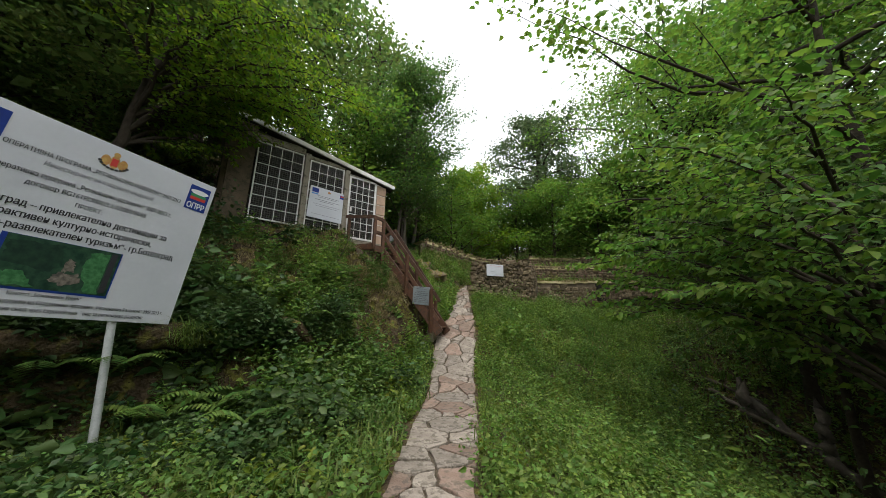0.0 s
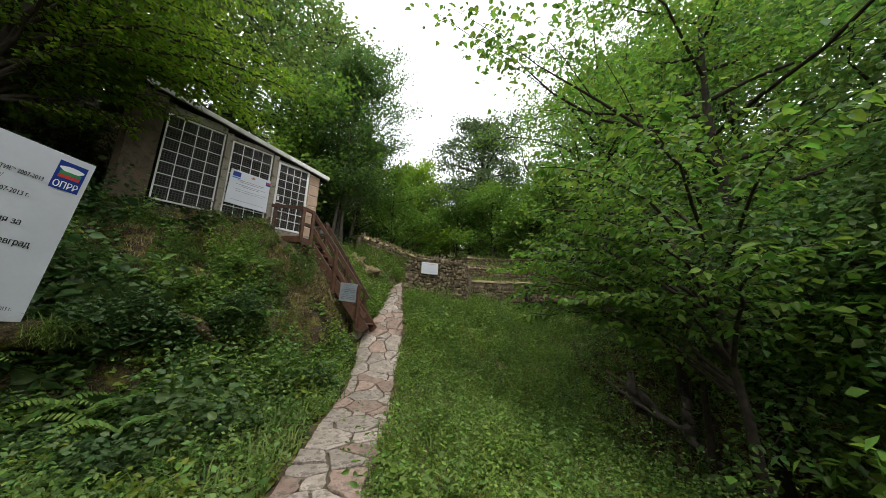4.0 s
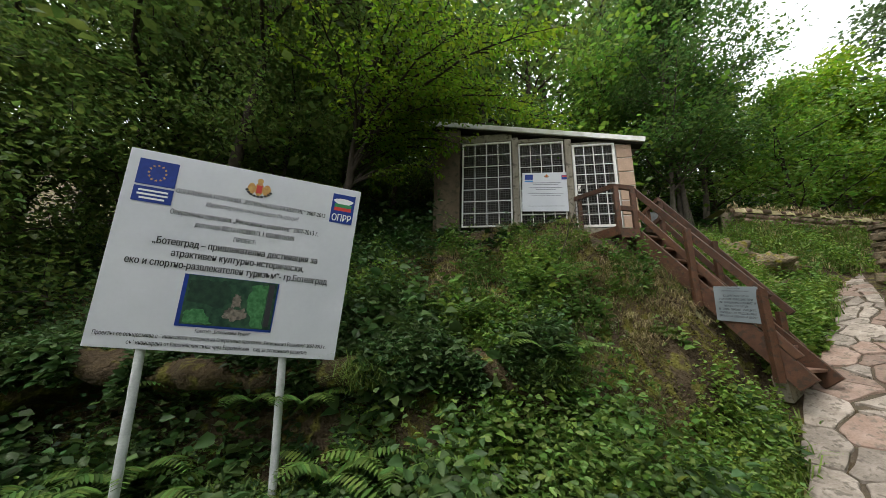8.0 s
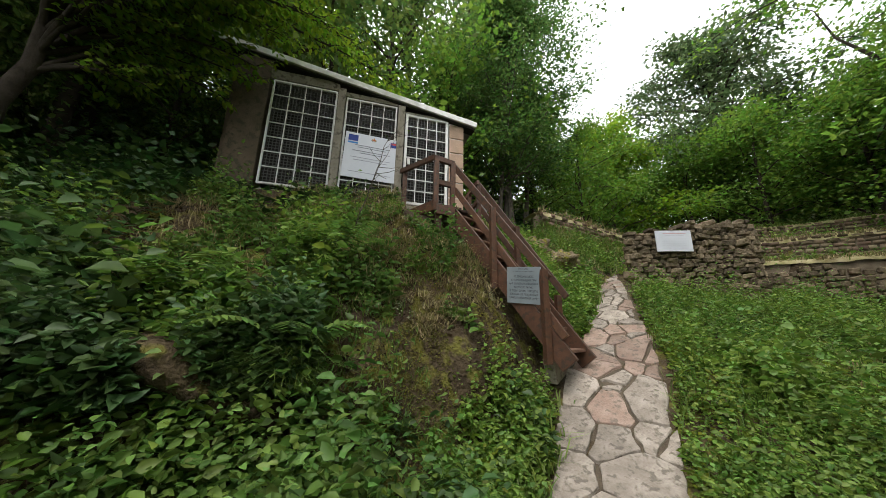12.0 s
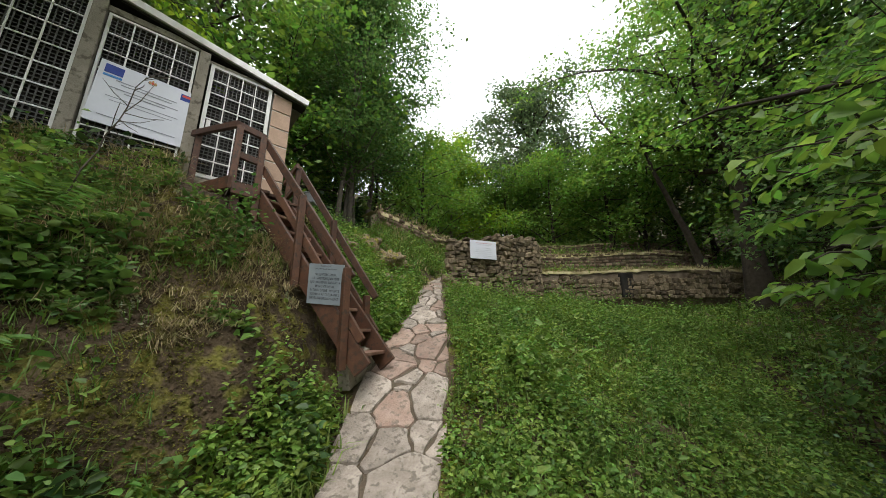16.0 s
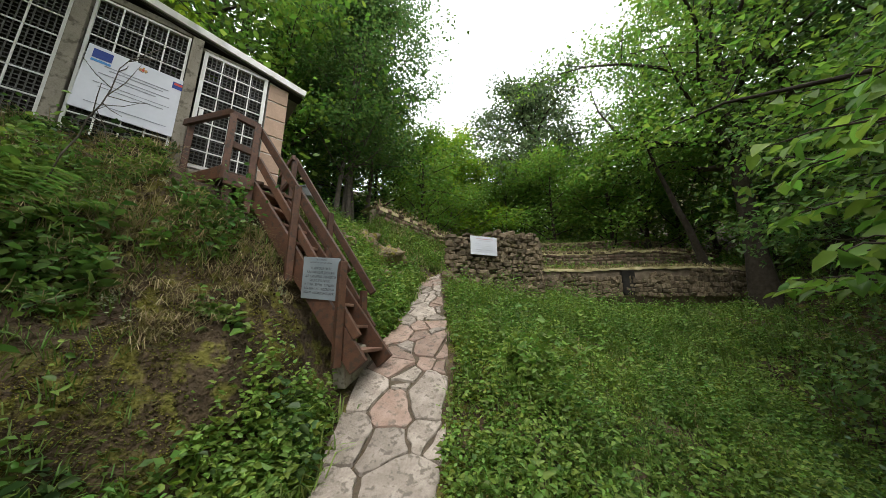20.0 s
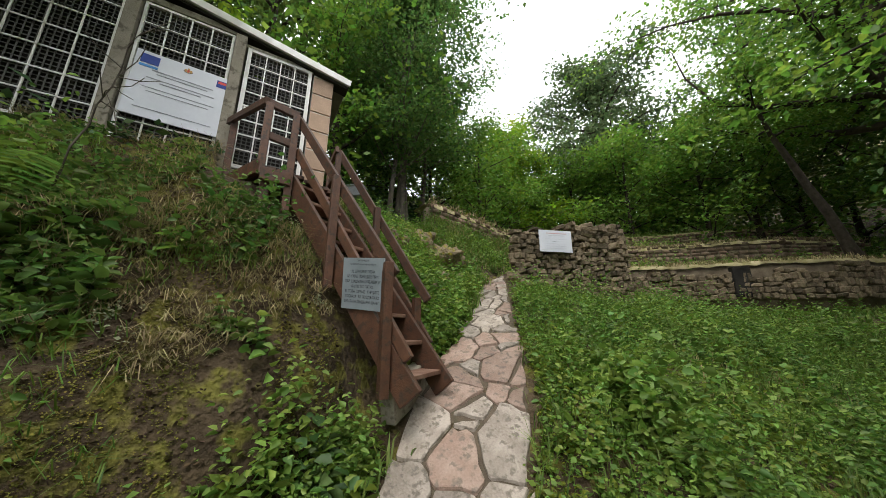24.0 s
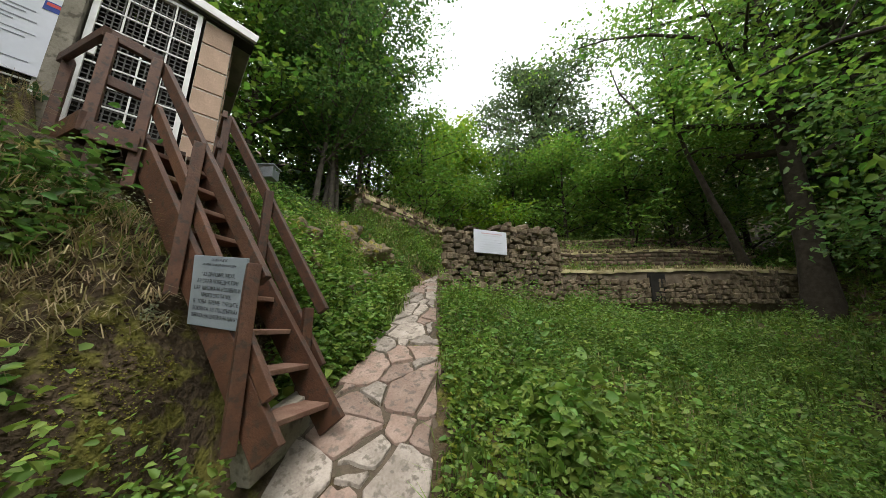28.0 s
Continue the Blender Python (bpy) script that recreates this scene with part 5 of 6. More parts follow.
# woodland round about, from three grown trees
WOOD_A = tree("woodland_tree", "dense dark green woodland tree", on_land(-14.0, 3.0), 81, 11, 3.6, 20, 0.2, LEAF_DARK, 12, 0.215, 0.36, first=0.12, up=0.5, far=True)
WOOD_B = tree("woodland_tree", "dense green woodland tree", on_land(-13.0, -3.0), 83, 12, 3.9, 20, 0.22, LEAF, 14, 0.215, 0.38, first=0.16, up=0.5, far=True)
WOOD_C = tree("understorey_tree", "low green understorey tree", on_land(-9.5, -2.6), 85, 5.2, 2.5, 16, 0.1, LEAF_FRESH, 17, 0.155, 0.3, first=0.05, up=0.4, far=True)
WOOD_D = tree("understorey_tree", "low understorey tree with small dark leaves behind the sign", on_land(-7.9, -3.4), 87, 5.0, 2.5, 18, 0.09, LEAF_DARK, 44, 0.085, 0.3, first=0.08, up=0.4)
for ob in (WOOD_A, WOOD_B, WOOD_C, WOOD_D):
    tagged(ob, group="woodland trees")
rw = random.Random(3)
# the last three stand out of view, added to shade the gully
SPOTS_A = [(-14, -5), (-20, 1), (-12, -12), (-24, -3), (-15.5, 7.5), (-16, 11), (-11.5, -0.5), (-17, -1), (-19, 14), (-18, 19), (-15, 23), (-10, 27), (-5, 29), (0, 26), (5, 22), (9, 17), (-24, 8), (-9, -6), (8, 9), (7.5, 4), (-8.9, -2.2), (-6.8, -5.0), (-6.4, -8.6), (5.4, 1.6), (5.6, -1.4), (3.8, -3.4)]
SPOTS_B = [(-18, -4), (-19.5, -9), (-16, -12), (-11.3, -6.2), (-13.2, 1.2), (-17, 4.5), (-20, 9.5), (-22, 16), (-13, 28), (-7, 24), (-2, 21), (3, 17), (6, 13), (4.5, 12.5), (-8, -9), (-12, -8), (5, 7), (-16, -7), (1.5, 14.5), (-3, -10), (4, -4), (2, -9), (-0.5, 19), (0.8, 16.6), (-1.8, 17.6)]
SPOTS_D = [(-8.6, -4.2), (-7.2, -2.8), (-9.2, -1.0), (-6.2, -5.2), (-5.6, -6.4), (-4.4, -5.6)]
SPOTS_C = [(-12.6, 16.6), (-14.2, 18.6), (-11.4, 18.9), (-16, 19.4), (-14.6, 21.8), (-12, 23), (-9.5, 24), (-7.5, 22.5), (-11, 21.6), (-9, 20), (-17.5, 18), (-7, 19.5), (-5, 22), (-18.5, 16), (-16.5, 16.8), (-13.4, 23.5), (-10.4, 22.6), (-3, 21), (-11.6, 5.2), (-12.9, 7.2), (-12.8, 8.8), (3.4, 7.0), (3.6, 4.0), (-10.5, -4.5), (-12.3, 10.6), (-13.6, 12.6), (-8.2, 18.8), (-12.6, 18), (-15.5, 18), (-6, 20.5), (-3.2, 18.6), (-1, 16.8), (1.4, 13.2), (2.6, 11), (2.5, 8), (-12.2, 5.6), (-10.6, 17.8), (-17, 16), (-13.4, -0.8), (4.2, 2.6), (4.6, 4.4)]
for src, spots, lo, hi in ((WOOD_A, SPOTS_A, 0.9, 1.3), (WOOD_B, SPOTS_B, 0.85, 1.25), (WOOD_C, SPOTS_C, 0.75, 1.25), (WOOD_D, SPOTS_D, 0.8, 1.15)):
    for x, y in spots:
        k = rw.uniform(lo, hi)
        away = math.degrees(math.atan2(3.8 + x, y - 4.15))
        if -66 < away < -14 and src not in (WOOD_C, WOOD_D):
            k *= 0.58
        if x > 3.5 and y < 3:
            k *= 0.65
        ob = copy_thing(src, on_land(x, y, rw.uniform(0, 360)))
        ob.scale = (k, k, k * rw.uniform(0.95, 1.1))

# ---- undergrowth ----


def scatter(n, seed, xlo, xhi, ylo, yhi, keep):
    rng = np.random.default_rng(seed)
    x, y = rng.uniform(xlo, xhi, n), rng.uniform(ylo, yhi, n)
    k = keep(x, y, rng)
    x, y = x[k], y[k]
    return x, y, surface(x, y)


def sc(x, y):
    return x * AHEAD[0] + y * AHEAD[1], x * ASIDE[0] + y * ASIDE[1]


def off_path(x, y, margin=0.05):
    s, c = sc(x, y)
    return (c < np.interp(s, *LEFT_EDGE) - margin) | (c > np.interp(s, *RIGHT_EDGE) + margin) | (s > 12.8)


def clear_of_things(x, y):
    shed_in = (x < -8.0) & (x > -10.9) & (y > 0.2) & (y < 4.6)
    px, py = x - ST_FOOT.x, y - ST_FOOT.y
    u = px * ST_DIR.x + py * ST_DIR.y
    v = px * ST_OUT.x + py * ST_OUT.y
    on_stairs = (u > -0.1) & (u < ST_RUN) & (v > -0.05) & (v < ST_W + 0.05)
    landing = (x < -6.95) & (x > -8.3) & (y > 3.2) & (y < 4.55)
    bastion = (x < -6.85) & (x > -9) & (y > 7.8) & (y < 10.1) & ((x + 7.72) * 0.936 - (y - 7.86) * 0.352 < 0.03)
    return ~(shed_in | on_stairs | landing | bastion)


def by_sign(x, y):
    """The strip in which the sign and its posts stand, and the low growth before them."""
    u = (x + 3.9) * -0.4226 + (y + 1.8) * 0.9063
    v = (x + 3.9) * 0.9063 + (y + 1.8) * 0.4226
    return (u > -0.25) & (u < 2.3) & (v > -0.3) & (v < 0.28)


def before_posts(x, y):
    u = (x + 3.9) * -0.4226 + (y + 1.8) * 0.9063
    v = (x + 3.9) * 0.9063 + (y + 1.8) * 0.4226
    return (u > -0.1) & (u < 2.7) & (v >= -0.3) & (v < 1.5)


def patch(x, y, scale, seed):
    return np.array([noise.noise((a * scale, b * scale, seed)) for a, b in zip(x, y)])


def herbs(name, label, x, y, z, seed, height, leaf, leaves, mat, narrow=0.6, jitter=0.5, small=False):
    """Upright herbs: each a stem with leaves in opposite pairs."""
    rng = np.random.default_rng(seed)
    n = len(x)
    clump = np.clip(1.0 + 2.0 * patch(x, y, 1.6, seed * 1.7), 0.35, 2.2)
    h = height * rng.uniform(1 - jitter, 1 + jitter, n) * clump
    big = rng.uniform(0.65, 1.35, n)
    trodden = (x < -7.2) & (x > -8.4) & (y > 0.1) & (y < 3.3)
    h, big = np.where(trodden, h * 0.25, h), np.where(trodden, big * 0.6, big)
    h = np.where(by_sign(x, y), np.minimum(h, 0.16), np.where(before_posts(x, y), np.minimum(h, 0.3), h))
    i = np.repeat(np.arange(n), leaves)
    u = np.tile((np.arange(leaves) + 0.6) / leaves, n)
    a = rng.uniform(0, 6.28, n)[i] + np.tile(np.arange(leaves) * 2.4, n)
    tilt = rng.normal(0, 0.22, (n, 2))[i]
    p = np.stack([x[i] + tilt[:, 0] * u * h[i], y[i] + tilt[:, 1] * u * h[i], z[i] + u * h[i]], 1)
    ahead = np.stack([np.cos(a), np.sin(a), rng.uniform(-0.4, 0.75, len(i))], 1)
    nor = unit(np.array([0, 0, 1.0]) + rng.normal(0, 0.75, (len(i), 3)))
    ln = leaf * rng.uniform(0.65, 1.15, len(i)) * (1.15 - 0.5 * u) * big[i]
    v, f = small_leaves_np(p, ahead, nor, ln, ln * narrow) if small else leaves_np(p + unit(ahead) * 0.01, unit(ahead), nor, ln, ln * narrow, 0.2, 0.2)
    return tagged(mesh_np(name, v, f, mat), label, "plants", kind="stuff")


def blades(name, label, x, y, z, seed, height, per, mat, wide=0.008, lean=0.5, spread=0.05):
    """Grass: narrow bent blades in tufts."""
    rng = np.random.default_rng(seed)
    i = np.repeat(np.arange(len(x)), per)
    n = len(i)
    a = rng.uniform(0, 6.28, n)
    h = height * rng.uniform(0.5, 1.2, n)
    base = np.stack([x[i] + rng.normal(0, spread, n), y[i] + rng.normal(0, spread, n), z[i] - 0.02], 1)
    out = np.stack([np.cos(a), np.sin(a), np.zeros(n)], 1)
    k = lean * rng.uniform(0.3, 1.2, n)
    mid = base + out * (h * k * 0.3)[:, None] + np.array([0, 0, 1.0]) * (h * 0.6)[:, None]
    tip = base + out * (h * k)[:, None] + np.array([0, 0, 1.0]) * (h * (1 - 0.35 * k))[:, None]
    side = np.stack([-np.sin(a), np.cos(a), np.zeros(n)], 1) * wide
    v = np.stack([base - side, base + side, mid + side * 0.8, tip + side * 0.1, tip - side * 0.1, mid - side * 0.8], 1).reshape(-1, 3)
    o = np.arange(n)[:, None] * 6
    f = np.concatenate([o + np.array([[0, 1, 2, 5]]), o + np.array([[5, 2, 3, 4]])], 1).reshape(-1, 4)
    return tagged(mesh_np(name, v, f, mat), label, "grass", kind="stuff")


def meadow(x, y, rng):
    s, c = sc(x, y)
    return off_path(x, y, 0.04) & (c > 0) & (c < np.interp(s, [0, 5, 7, 8.4, 9.4, 10.8, 12], [4.4, 5.0, 5.8, 5.8, 5.6, 5.6, 12])) & (toe_distance(x, y) < 0) & clear_of_things(x, y)


def bank(x, y, rng):
    return off_path(x, y, 0.04) & (toe_distance(x, y) > -0.35) & clear_of_things(x, y)


def verge(x, y, rng):
    s, c = sc(x, y)
    return off_path(x, y, 0.03) & (c < 0) & (toe_distance(x, y) < 0.1) & clear_of_things(x, y)


# meadow beside the path
x, y, z = scatter(40000, 1, -7.5, 4.5, -1.5, 13.5, lambda x, y, r: meadow(x, y, r))
k = patch(x, y, 0.9, 3) > -0.35
herbs("meadow_herbs", "ankle-high green meadow herbs", x[k], y[k], z[k], 2, 0.2, 0.05, 9, HERB, narrow=0.62, jitter=0.7, small=True)
x, y, z = scatter(9000, 4, -7.5, 4.5, -1.5, 13.5, lambda x, y, r: meadow(x, y, r))
blades("meadow_grass", "fresh green meadow grass", x, y, z, 5, 0.3, 6, GRASS, wide=0.005, lean=0.8)
x, y, z = scatter(15000, 6, -7.2, 3.5, -1, 12.5, lambda x, y, r: meadow(x, y, r) & (patch(x, y, 0.8, 8) > -0.12))
herbs("nettles", "broad-leaved nettles in the meadow", x, y, z, 7, 0.34, 0.068, 11, HERB, jitter=0.6)
x, y, z = scatter(9000, 81, -7.2, 3.5, -1, 12.5, lambda x, y, r: meadow(x, y, r) & (sc(x, y)[1] > 0.9) & (patch(x, y, 1.3, 82) > 0.16))
herbs("tall_herbs", "clumps of tall leafy herbs in the meadow", x, y, z, 83, 0.42, 0.075, 13, HERB_MID, narrow=0.48, jitter=0.5)
x, y, z = scatter(12000, 46, -7.2, 2, 1.5, 12.5, lambda x, y, r: meadow(x, y, r) & (patch(x, y, 1.1, 58) > 0.12))
herbs("yellow_herbs", "yellow-green low herbs in the meadow", x, y, z, 47, 0.16, 0.055, 8, HERB_YELLOW, jitter=0.6)
x, y, z = scatter(2200, 8, -7.2, 2, 1.5, 12, lambda x, y, r: meadow(x, y, r) & (patch(x, y, 0.5, 18) > 0.2))
blades("dry_meadow_grass", "straw-coloured dry grass", x, y, z, 9, 0.22, 5, STRAW)
x, y, z = scatter(90, 101, -5.65, -4.9, 6.3, 7.1, lambda x, y, r: meadow(x, y, r))
herbs("burdock_clump", "clump of large heart-shaped leaves beside the path", x, y, z, 102, 0.34, 0.13, 6, HERB, narrow=0.85)
x, y, z = scatter(220, 48, -6.6, -3.4, 5.2, 8.2, lambda x, y, r: meadow(x, y, r) & (patch(x, y, 1.3, 68) > 0.1))
herbs("burdock_leaves", "large heart-shaped leaves among the meadow herbs", x, y, z, 49, 0.2, 0.12, 5, HERB, narrow=0.85)
# verge between path and bank
x, y, z = scatter(26000, 11, -9.5, -0.5, -6, 9.5, verge)
herbs("verge_herbs", "mixed green herbs along the path", x, y, z, 12, 0.2, 0.07, 8, HERB_MID, jitter=0.7, small=True)
x, y, z = scatter(5000, 13, -9.5, -0.5, -4, 9.5, verge)
blades("verge_grass", "long green grass beside the path", x, y, z, 14, 0.28, 7, GRASS, lean=1.0)
x, y, z = scatter(2600, 50, -9.5, -0.5, -4, 9.5, lambda x, y, r: verge(x, y, r) & (patch(x, y, 1.2, 78) > 0.05))
herbs("verge_yellow_herbs", "yellow-green leafy plants along the path", x, y, z, 51, 0.3, 0.085, 9, HERB_YELLOW)
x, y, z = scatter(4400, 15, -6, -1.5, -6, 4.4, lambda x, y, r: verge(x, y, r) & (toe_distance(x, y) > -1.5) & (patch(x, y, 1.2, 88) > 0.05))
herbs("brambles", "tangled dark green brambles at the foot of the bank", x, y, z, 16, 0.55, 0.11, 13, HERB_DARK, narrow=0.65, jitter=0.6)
x, y, z = scatter(5200, 53, -6.5, -4.4, 1.2, 4.75, lambda x, y, r: off_path(x, y, 0.1) & (toe_distance(x, y) > -0.75) & (toe_distance(x, y) < 0.14) & clear_of_things(x, y) & (patch(x, y, 1.6, 98) > -0.12))
k = y > 2.8
herbs("leafy_plants", "fresh leafy plants at the foot of the stairs", x[k], y[k], z[k], 54, 0.42, 0.075, 13, HERB, jitter=0.6)
herbs("foot_plants", "leafy green plants at the foot of the bank", x[~k], y[~k], z[~k], 59, 0.42, 0.085, 12, HERB_MID, jitter=0.6)
x, y, z = scatter(620, 69, -6.1, -4.7, 1.0, 2.8, lambda x, y, r: off_path(x, y, 0.1) & (toe_distance(x, y) > -0.3) & (toe_distance(x, y) < 0.75) & (patch(x, y, 1.7, 71) > 0.02))
herbs("broad_leaved_plants", "clump of dark broad-leaved plants on the bank", x, y, z, 70, 0.5, 0.12, 11, HERB, jitter=0.5)
# fallen leaves laid densely so their dark colour shades the gully floor
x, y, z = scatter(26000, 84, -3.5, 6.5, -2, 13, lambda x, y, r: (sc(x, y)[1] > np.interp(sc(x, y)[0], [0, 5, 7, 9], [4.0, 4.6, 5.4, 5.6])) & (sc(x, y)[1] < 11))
herbs("gully_litter", "brown fallen leaves in the gully, darkened for its shade", x, y, z, 85, 0.02, 0.07, 3, LITTER, small=True)
x, y, z = scatter(2600, 86, -6.6, -3.6, -3.2, 3.0, lambda x, y, r: off_path(x, y, 0.25) & (toe_distance(x, y) > -0.45) & (toe_distance(x, y) < 1.1) & (patch(x, y, 1.5, 87) > 0.05))
# the half below the sign takes a darker green that stands in for shade
k = y > 0.5
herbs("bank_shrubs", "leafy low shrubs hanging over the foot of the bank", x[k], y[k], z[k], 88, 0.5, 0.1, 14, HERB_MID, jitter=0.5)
herbs("bank_ivy", "leafy low shrubs below the sign, coloured darker for shade", x[~k], y[~k], z[~k], 98, 0.5, 0.11, 13, HERB_DARK, jitter=0.5)
x, y, z = scatter(3200, 99, -8.2, -4.8, 0.4, 5.2, lambda x, y, r: bank(x, y, r) & (toe_distance(x, y) > 0.75) & (toe_distance(x, y) < 2.9) & (patch(x, y, 1.5, 100) > -0.1))
lip = scatter(1500, 106, -7.2, -5.3, 2.9, 4.6, lambda x, y, r: bank(x, y, r) & (toe_distance(x, y) > 0.5) & (toe_distance(x, y) < 1.25) & (patch(x, y, 1.9, 107) > -0.1))
blades("lip_grass", "matted straw-coloured grass on the lip of the bank by the stairs", *lip, 108, 0.11, 9, STRAW, lean=2.4, wide=0.0035)
blades("dry_bank_grass", "brown and straw-coloured grass on the upper bank", x, y, z, 103, 0.17, 8, STRAW, lean=1.8, wide=0.003)
rl = np.random.default_rng(93)
lx, ly, lux, luy = ledge_line(400)
pick, deep = rl.integers(0, 380, 5200), np.where(rl.random(5200) < 0.55, rl.uniform(-0.22, 0.15, 5200), rl.uniform(0.1, 0.95, 5200))
x, y = lx[pick] + lux[pick] * deep, ly[pick] + luy[pick] * deep
z = 1.4 + 0.24 * np.maximum(deep, 0) - np.where(deep < 0.12, rl.uniform(0, 0.28, 5200), 0) + 0.2 * np.array([noise.noise((a * 1.4, b * 1.4, 5)) for a, b in zip(lx[pick], ly[pick])])
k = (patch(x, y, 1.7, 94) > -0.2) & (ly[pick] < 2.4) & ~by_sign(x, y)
# shade on the ledge growth is put into its leaf colour
herbs("ledge_plants", "leafy plants hanging from the lip of the bank, coloured darker for shade", x[k], y[k], z[k], 95, 0.26, 0.1, 11, HERB_DARK, jitter=0.6)
k = (patch(x, y, 1.4, 96) > 0.3) & (ly[pick] < 2.4)
blades("ledge_grass", "long grass hanging from the lip of the bank", x[k], y[k], z[k], 97, 0.22, 9, GRASS, lean=1.9, wide=0.004)
x, y, z = scatter(900, 89, -5.6, -3.4, -4.0, 1.2, lambda x, y, r: (toe_distance(x, y) > -0.8) & (toe_distance(x, y) < 0.9) & (patch(x, y, 1.2, 90) > 0.05))
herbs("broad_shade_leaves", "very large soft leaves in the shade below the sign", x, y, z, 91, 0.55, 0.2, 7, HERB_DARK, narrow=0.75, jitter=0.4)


# the bank
def bare(x, y):
    """The earthy face of the bank near the stairs, where little grows."""
    d = toe_distance(x, y)
    return ((d > 0.05) & (d < 0.85) & (y > 2.5) & (y < 5.2)) | ((d > 0.0) & (d < 0.3) & (y > 0.6) & (y < 2.6))


x, y, z = scatter(24000, 21, -9, -3, -8, 8.5, lambda x, y, r: bank(x, y, r) & (toe_distance(x, y) < 3.4) & (patch(x, y, 1.3, 21) > 0.1) & ((y > 0.6) | (r.random(len(x)) < 0.15)) & (~bare(x, y) | (patch(x, y, 2.0, 22) > 0.24)))
herbs("bank_herbs", "leafy undergrowth on the steep bank", x, y, z, 22, 0.24, 0.08, 9, HERB_MID, jitter=0.7)
x, y, z = scatter(13000, 23, -8.0, -4, -2, 6.5, lambda x, y, r: bank(x, y, r) & (toe_distance(x, y) < 2.6) & (patch(x, y, 1.2, 31) > np.where(toe_distance(x, y) > 1.0, 0.2, 0.12)) & (~bare(x, y) | (patch(x, y, 2.2, 32) > 0.3)))
herbs("bank_nettles", "fresh green broad-leaved plants on the bank", x, y, z, 24, 0.26, 0.085, 9, HERB, jitter=0.6)
x, y, z = scatter(3600, 25, -7.6, -4.5, -1, 6, lambda x, y, r: bank(x, y, r) & bare(x, y) & (y > 2.4) & (toe_distance(x, y) > 0.45) & (patch(x, y, 1.6, 41) > 0.05))
blades("bank_grass", "pale dry grass hanging on the bank", x, y, z, 26, 0.13, 10, STRAW, lean=2.4, wide=0.003)
x, y, z = scatter(9000, 27, -8.2, -4.5, -1, 7, lambda x, y, r: bank(x, y, r) & (patch(x, y, 1.1, 51) > 0.0))
blades("bank_green_grass", "green grass tufts on the bank", x, y, z, 28, 0.14, 7, GRASS, lean=1.6, wide=0.0035)
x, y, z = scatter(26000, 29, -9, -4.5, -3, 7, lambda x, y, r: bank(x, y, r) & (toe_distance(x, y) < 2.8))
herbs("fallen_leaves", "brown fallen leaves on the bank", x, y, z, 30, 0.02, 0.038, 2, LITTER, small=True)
x, y, z = scatter(170000, 31, -8.6, -4.8, 0.2, 7.5, lambda x, y, r: bank(x, y, r) & (toe_distance(x, y) < 3.4) & (patch(x, y, 1.4, 61) > 0.0))
herbs("moss_cushions", "yellow-green moss on the bank", x, y, z, 32, 0.018, 0.012, 4, MOSS, narrow=0.9, small=True)
# plants under the trees and in the gully carry their shade as colour
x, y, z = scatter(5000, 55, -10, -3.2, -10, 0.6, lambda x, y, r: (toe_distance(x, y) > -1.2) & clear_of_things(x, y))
herbs("shade_plants", "plants under the trees, coloured dark for the canopy's shade", x, y, z, 56, 0.4, 0.11, 9, SHADE_GREEN, jitter=0.6, small=True)
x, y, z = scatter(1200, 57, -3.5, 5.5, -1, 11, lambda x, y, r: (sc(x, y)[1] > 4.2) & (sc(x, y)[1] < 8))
herbs("gully_plants", "plants on the side of the gully, coloured dark for shade", x, y, z, 58, 0.3, 0.11, 8, SHADE_GREEN, jitter=0.6, small=True)
x, y, z = scatter(5200, 63, -11, -7.4, 5.2, 12, lambda x, y, r: (toe_distance(x, y) > -0.6) & clear_of_things(x, y) & (patch(x, y, 0.9, 63) > -0.15))
herbs("slope_nettles", "broad-leaved plants between the stairs and the path", *scatter(2600, 71, -8.6, -6.2, 5.0, 8.2, lambda x, y, r: off_path(x, y, 0.06) & (sc(x, y)[1] < 0) & clear_of_things(x, y)), 72, 0.26, 0.085, 9, HERB, jitter=0.6)
herbs("slope_herbs", "green herbs on the slope below the upper wall", x, y, z, 64, 0.2, 0.075, 8, HERB, jitter=0.6, small=True)
x, y, z = scatter(3600, 65, -11, -7.4, 5.2, 12, lambda x, y, r: (toe_distance(x, y) > -0.6) & clear_of_things(x, y))
blades("slope_grass", "yellow-green grass on the slope below the upper wall", x, y, z, 66, 0.2, 7, GRASS, lean=1.0)
k = patch(x, y, 1.2, 104) > -0.05
blades("dry_slope_grass", "straw-coloured grass on the slope below the upper wall", x[k], y[k], z[k] + 0.02, 105, 0.2, 6, STRAW, lean=1.2, wide=0.004)
x, y, z = scatter(5000, 67, -7.6, -5.2, 0.8, 5.0, lambda x, y, r: bank(x, y, r) & (toe_distance(x, y) > 0.5) & (toe_distance(x, y) < 1.6) & (patch(x, y, 1.8, 73) > 0.15))
herbs("pale_herbs", "pale greyish flowering herbs on the bank", x, y, z, 68, 0.09, 0.035, 9, PALE_HERB, narrow=0.5, small=True)
# hillside in the wood, and the terraces
x, y, z = scatter(16000, 33, -22, -4, -9, 24, lambda x, y, r: (toe_distance(x, y) > 2.0) & clear_of_things(x, y))
# floor plants use the green that is darkened for shade
herbs("woodland_floor_plants", "woodland floor plants, coloured dark for shade", x, y, z, 34, 0.5, 0.2, 8, SHADE_GREEN, small=True)
x, y, z = scatter(9000, 35, -12, 4, 8, 22, lambda x, y, r: (toe_distance(x, y) < 0.5) & clear_of_things(x, y) & off_path(x, y))
herbs("terrace_plants", "green plants on the terraces", x, y, z, 36, 0.25, 0.11, 7, HERB, small=True)
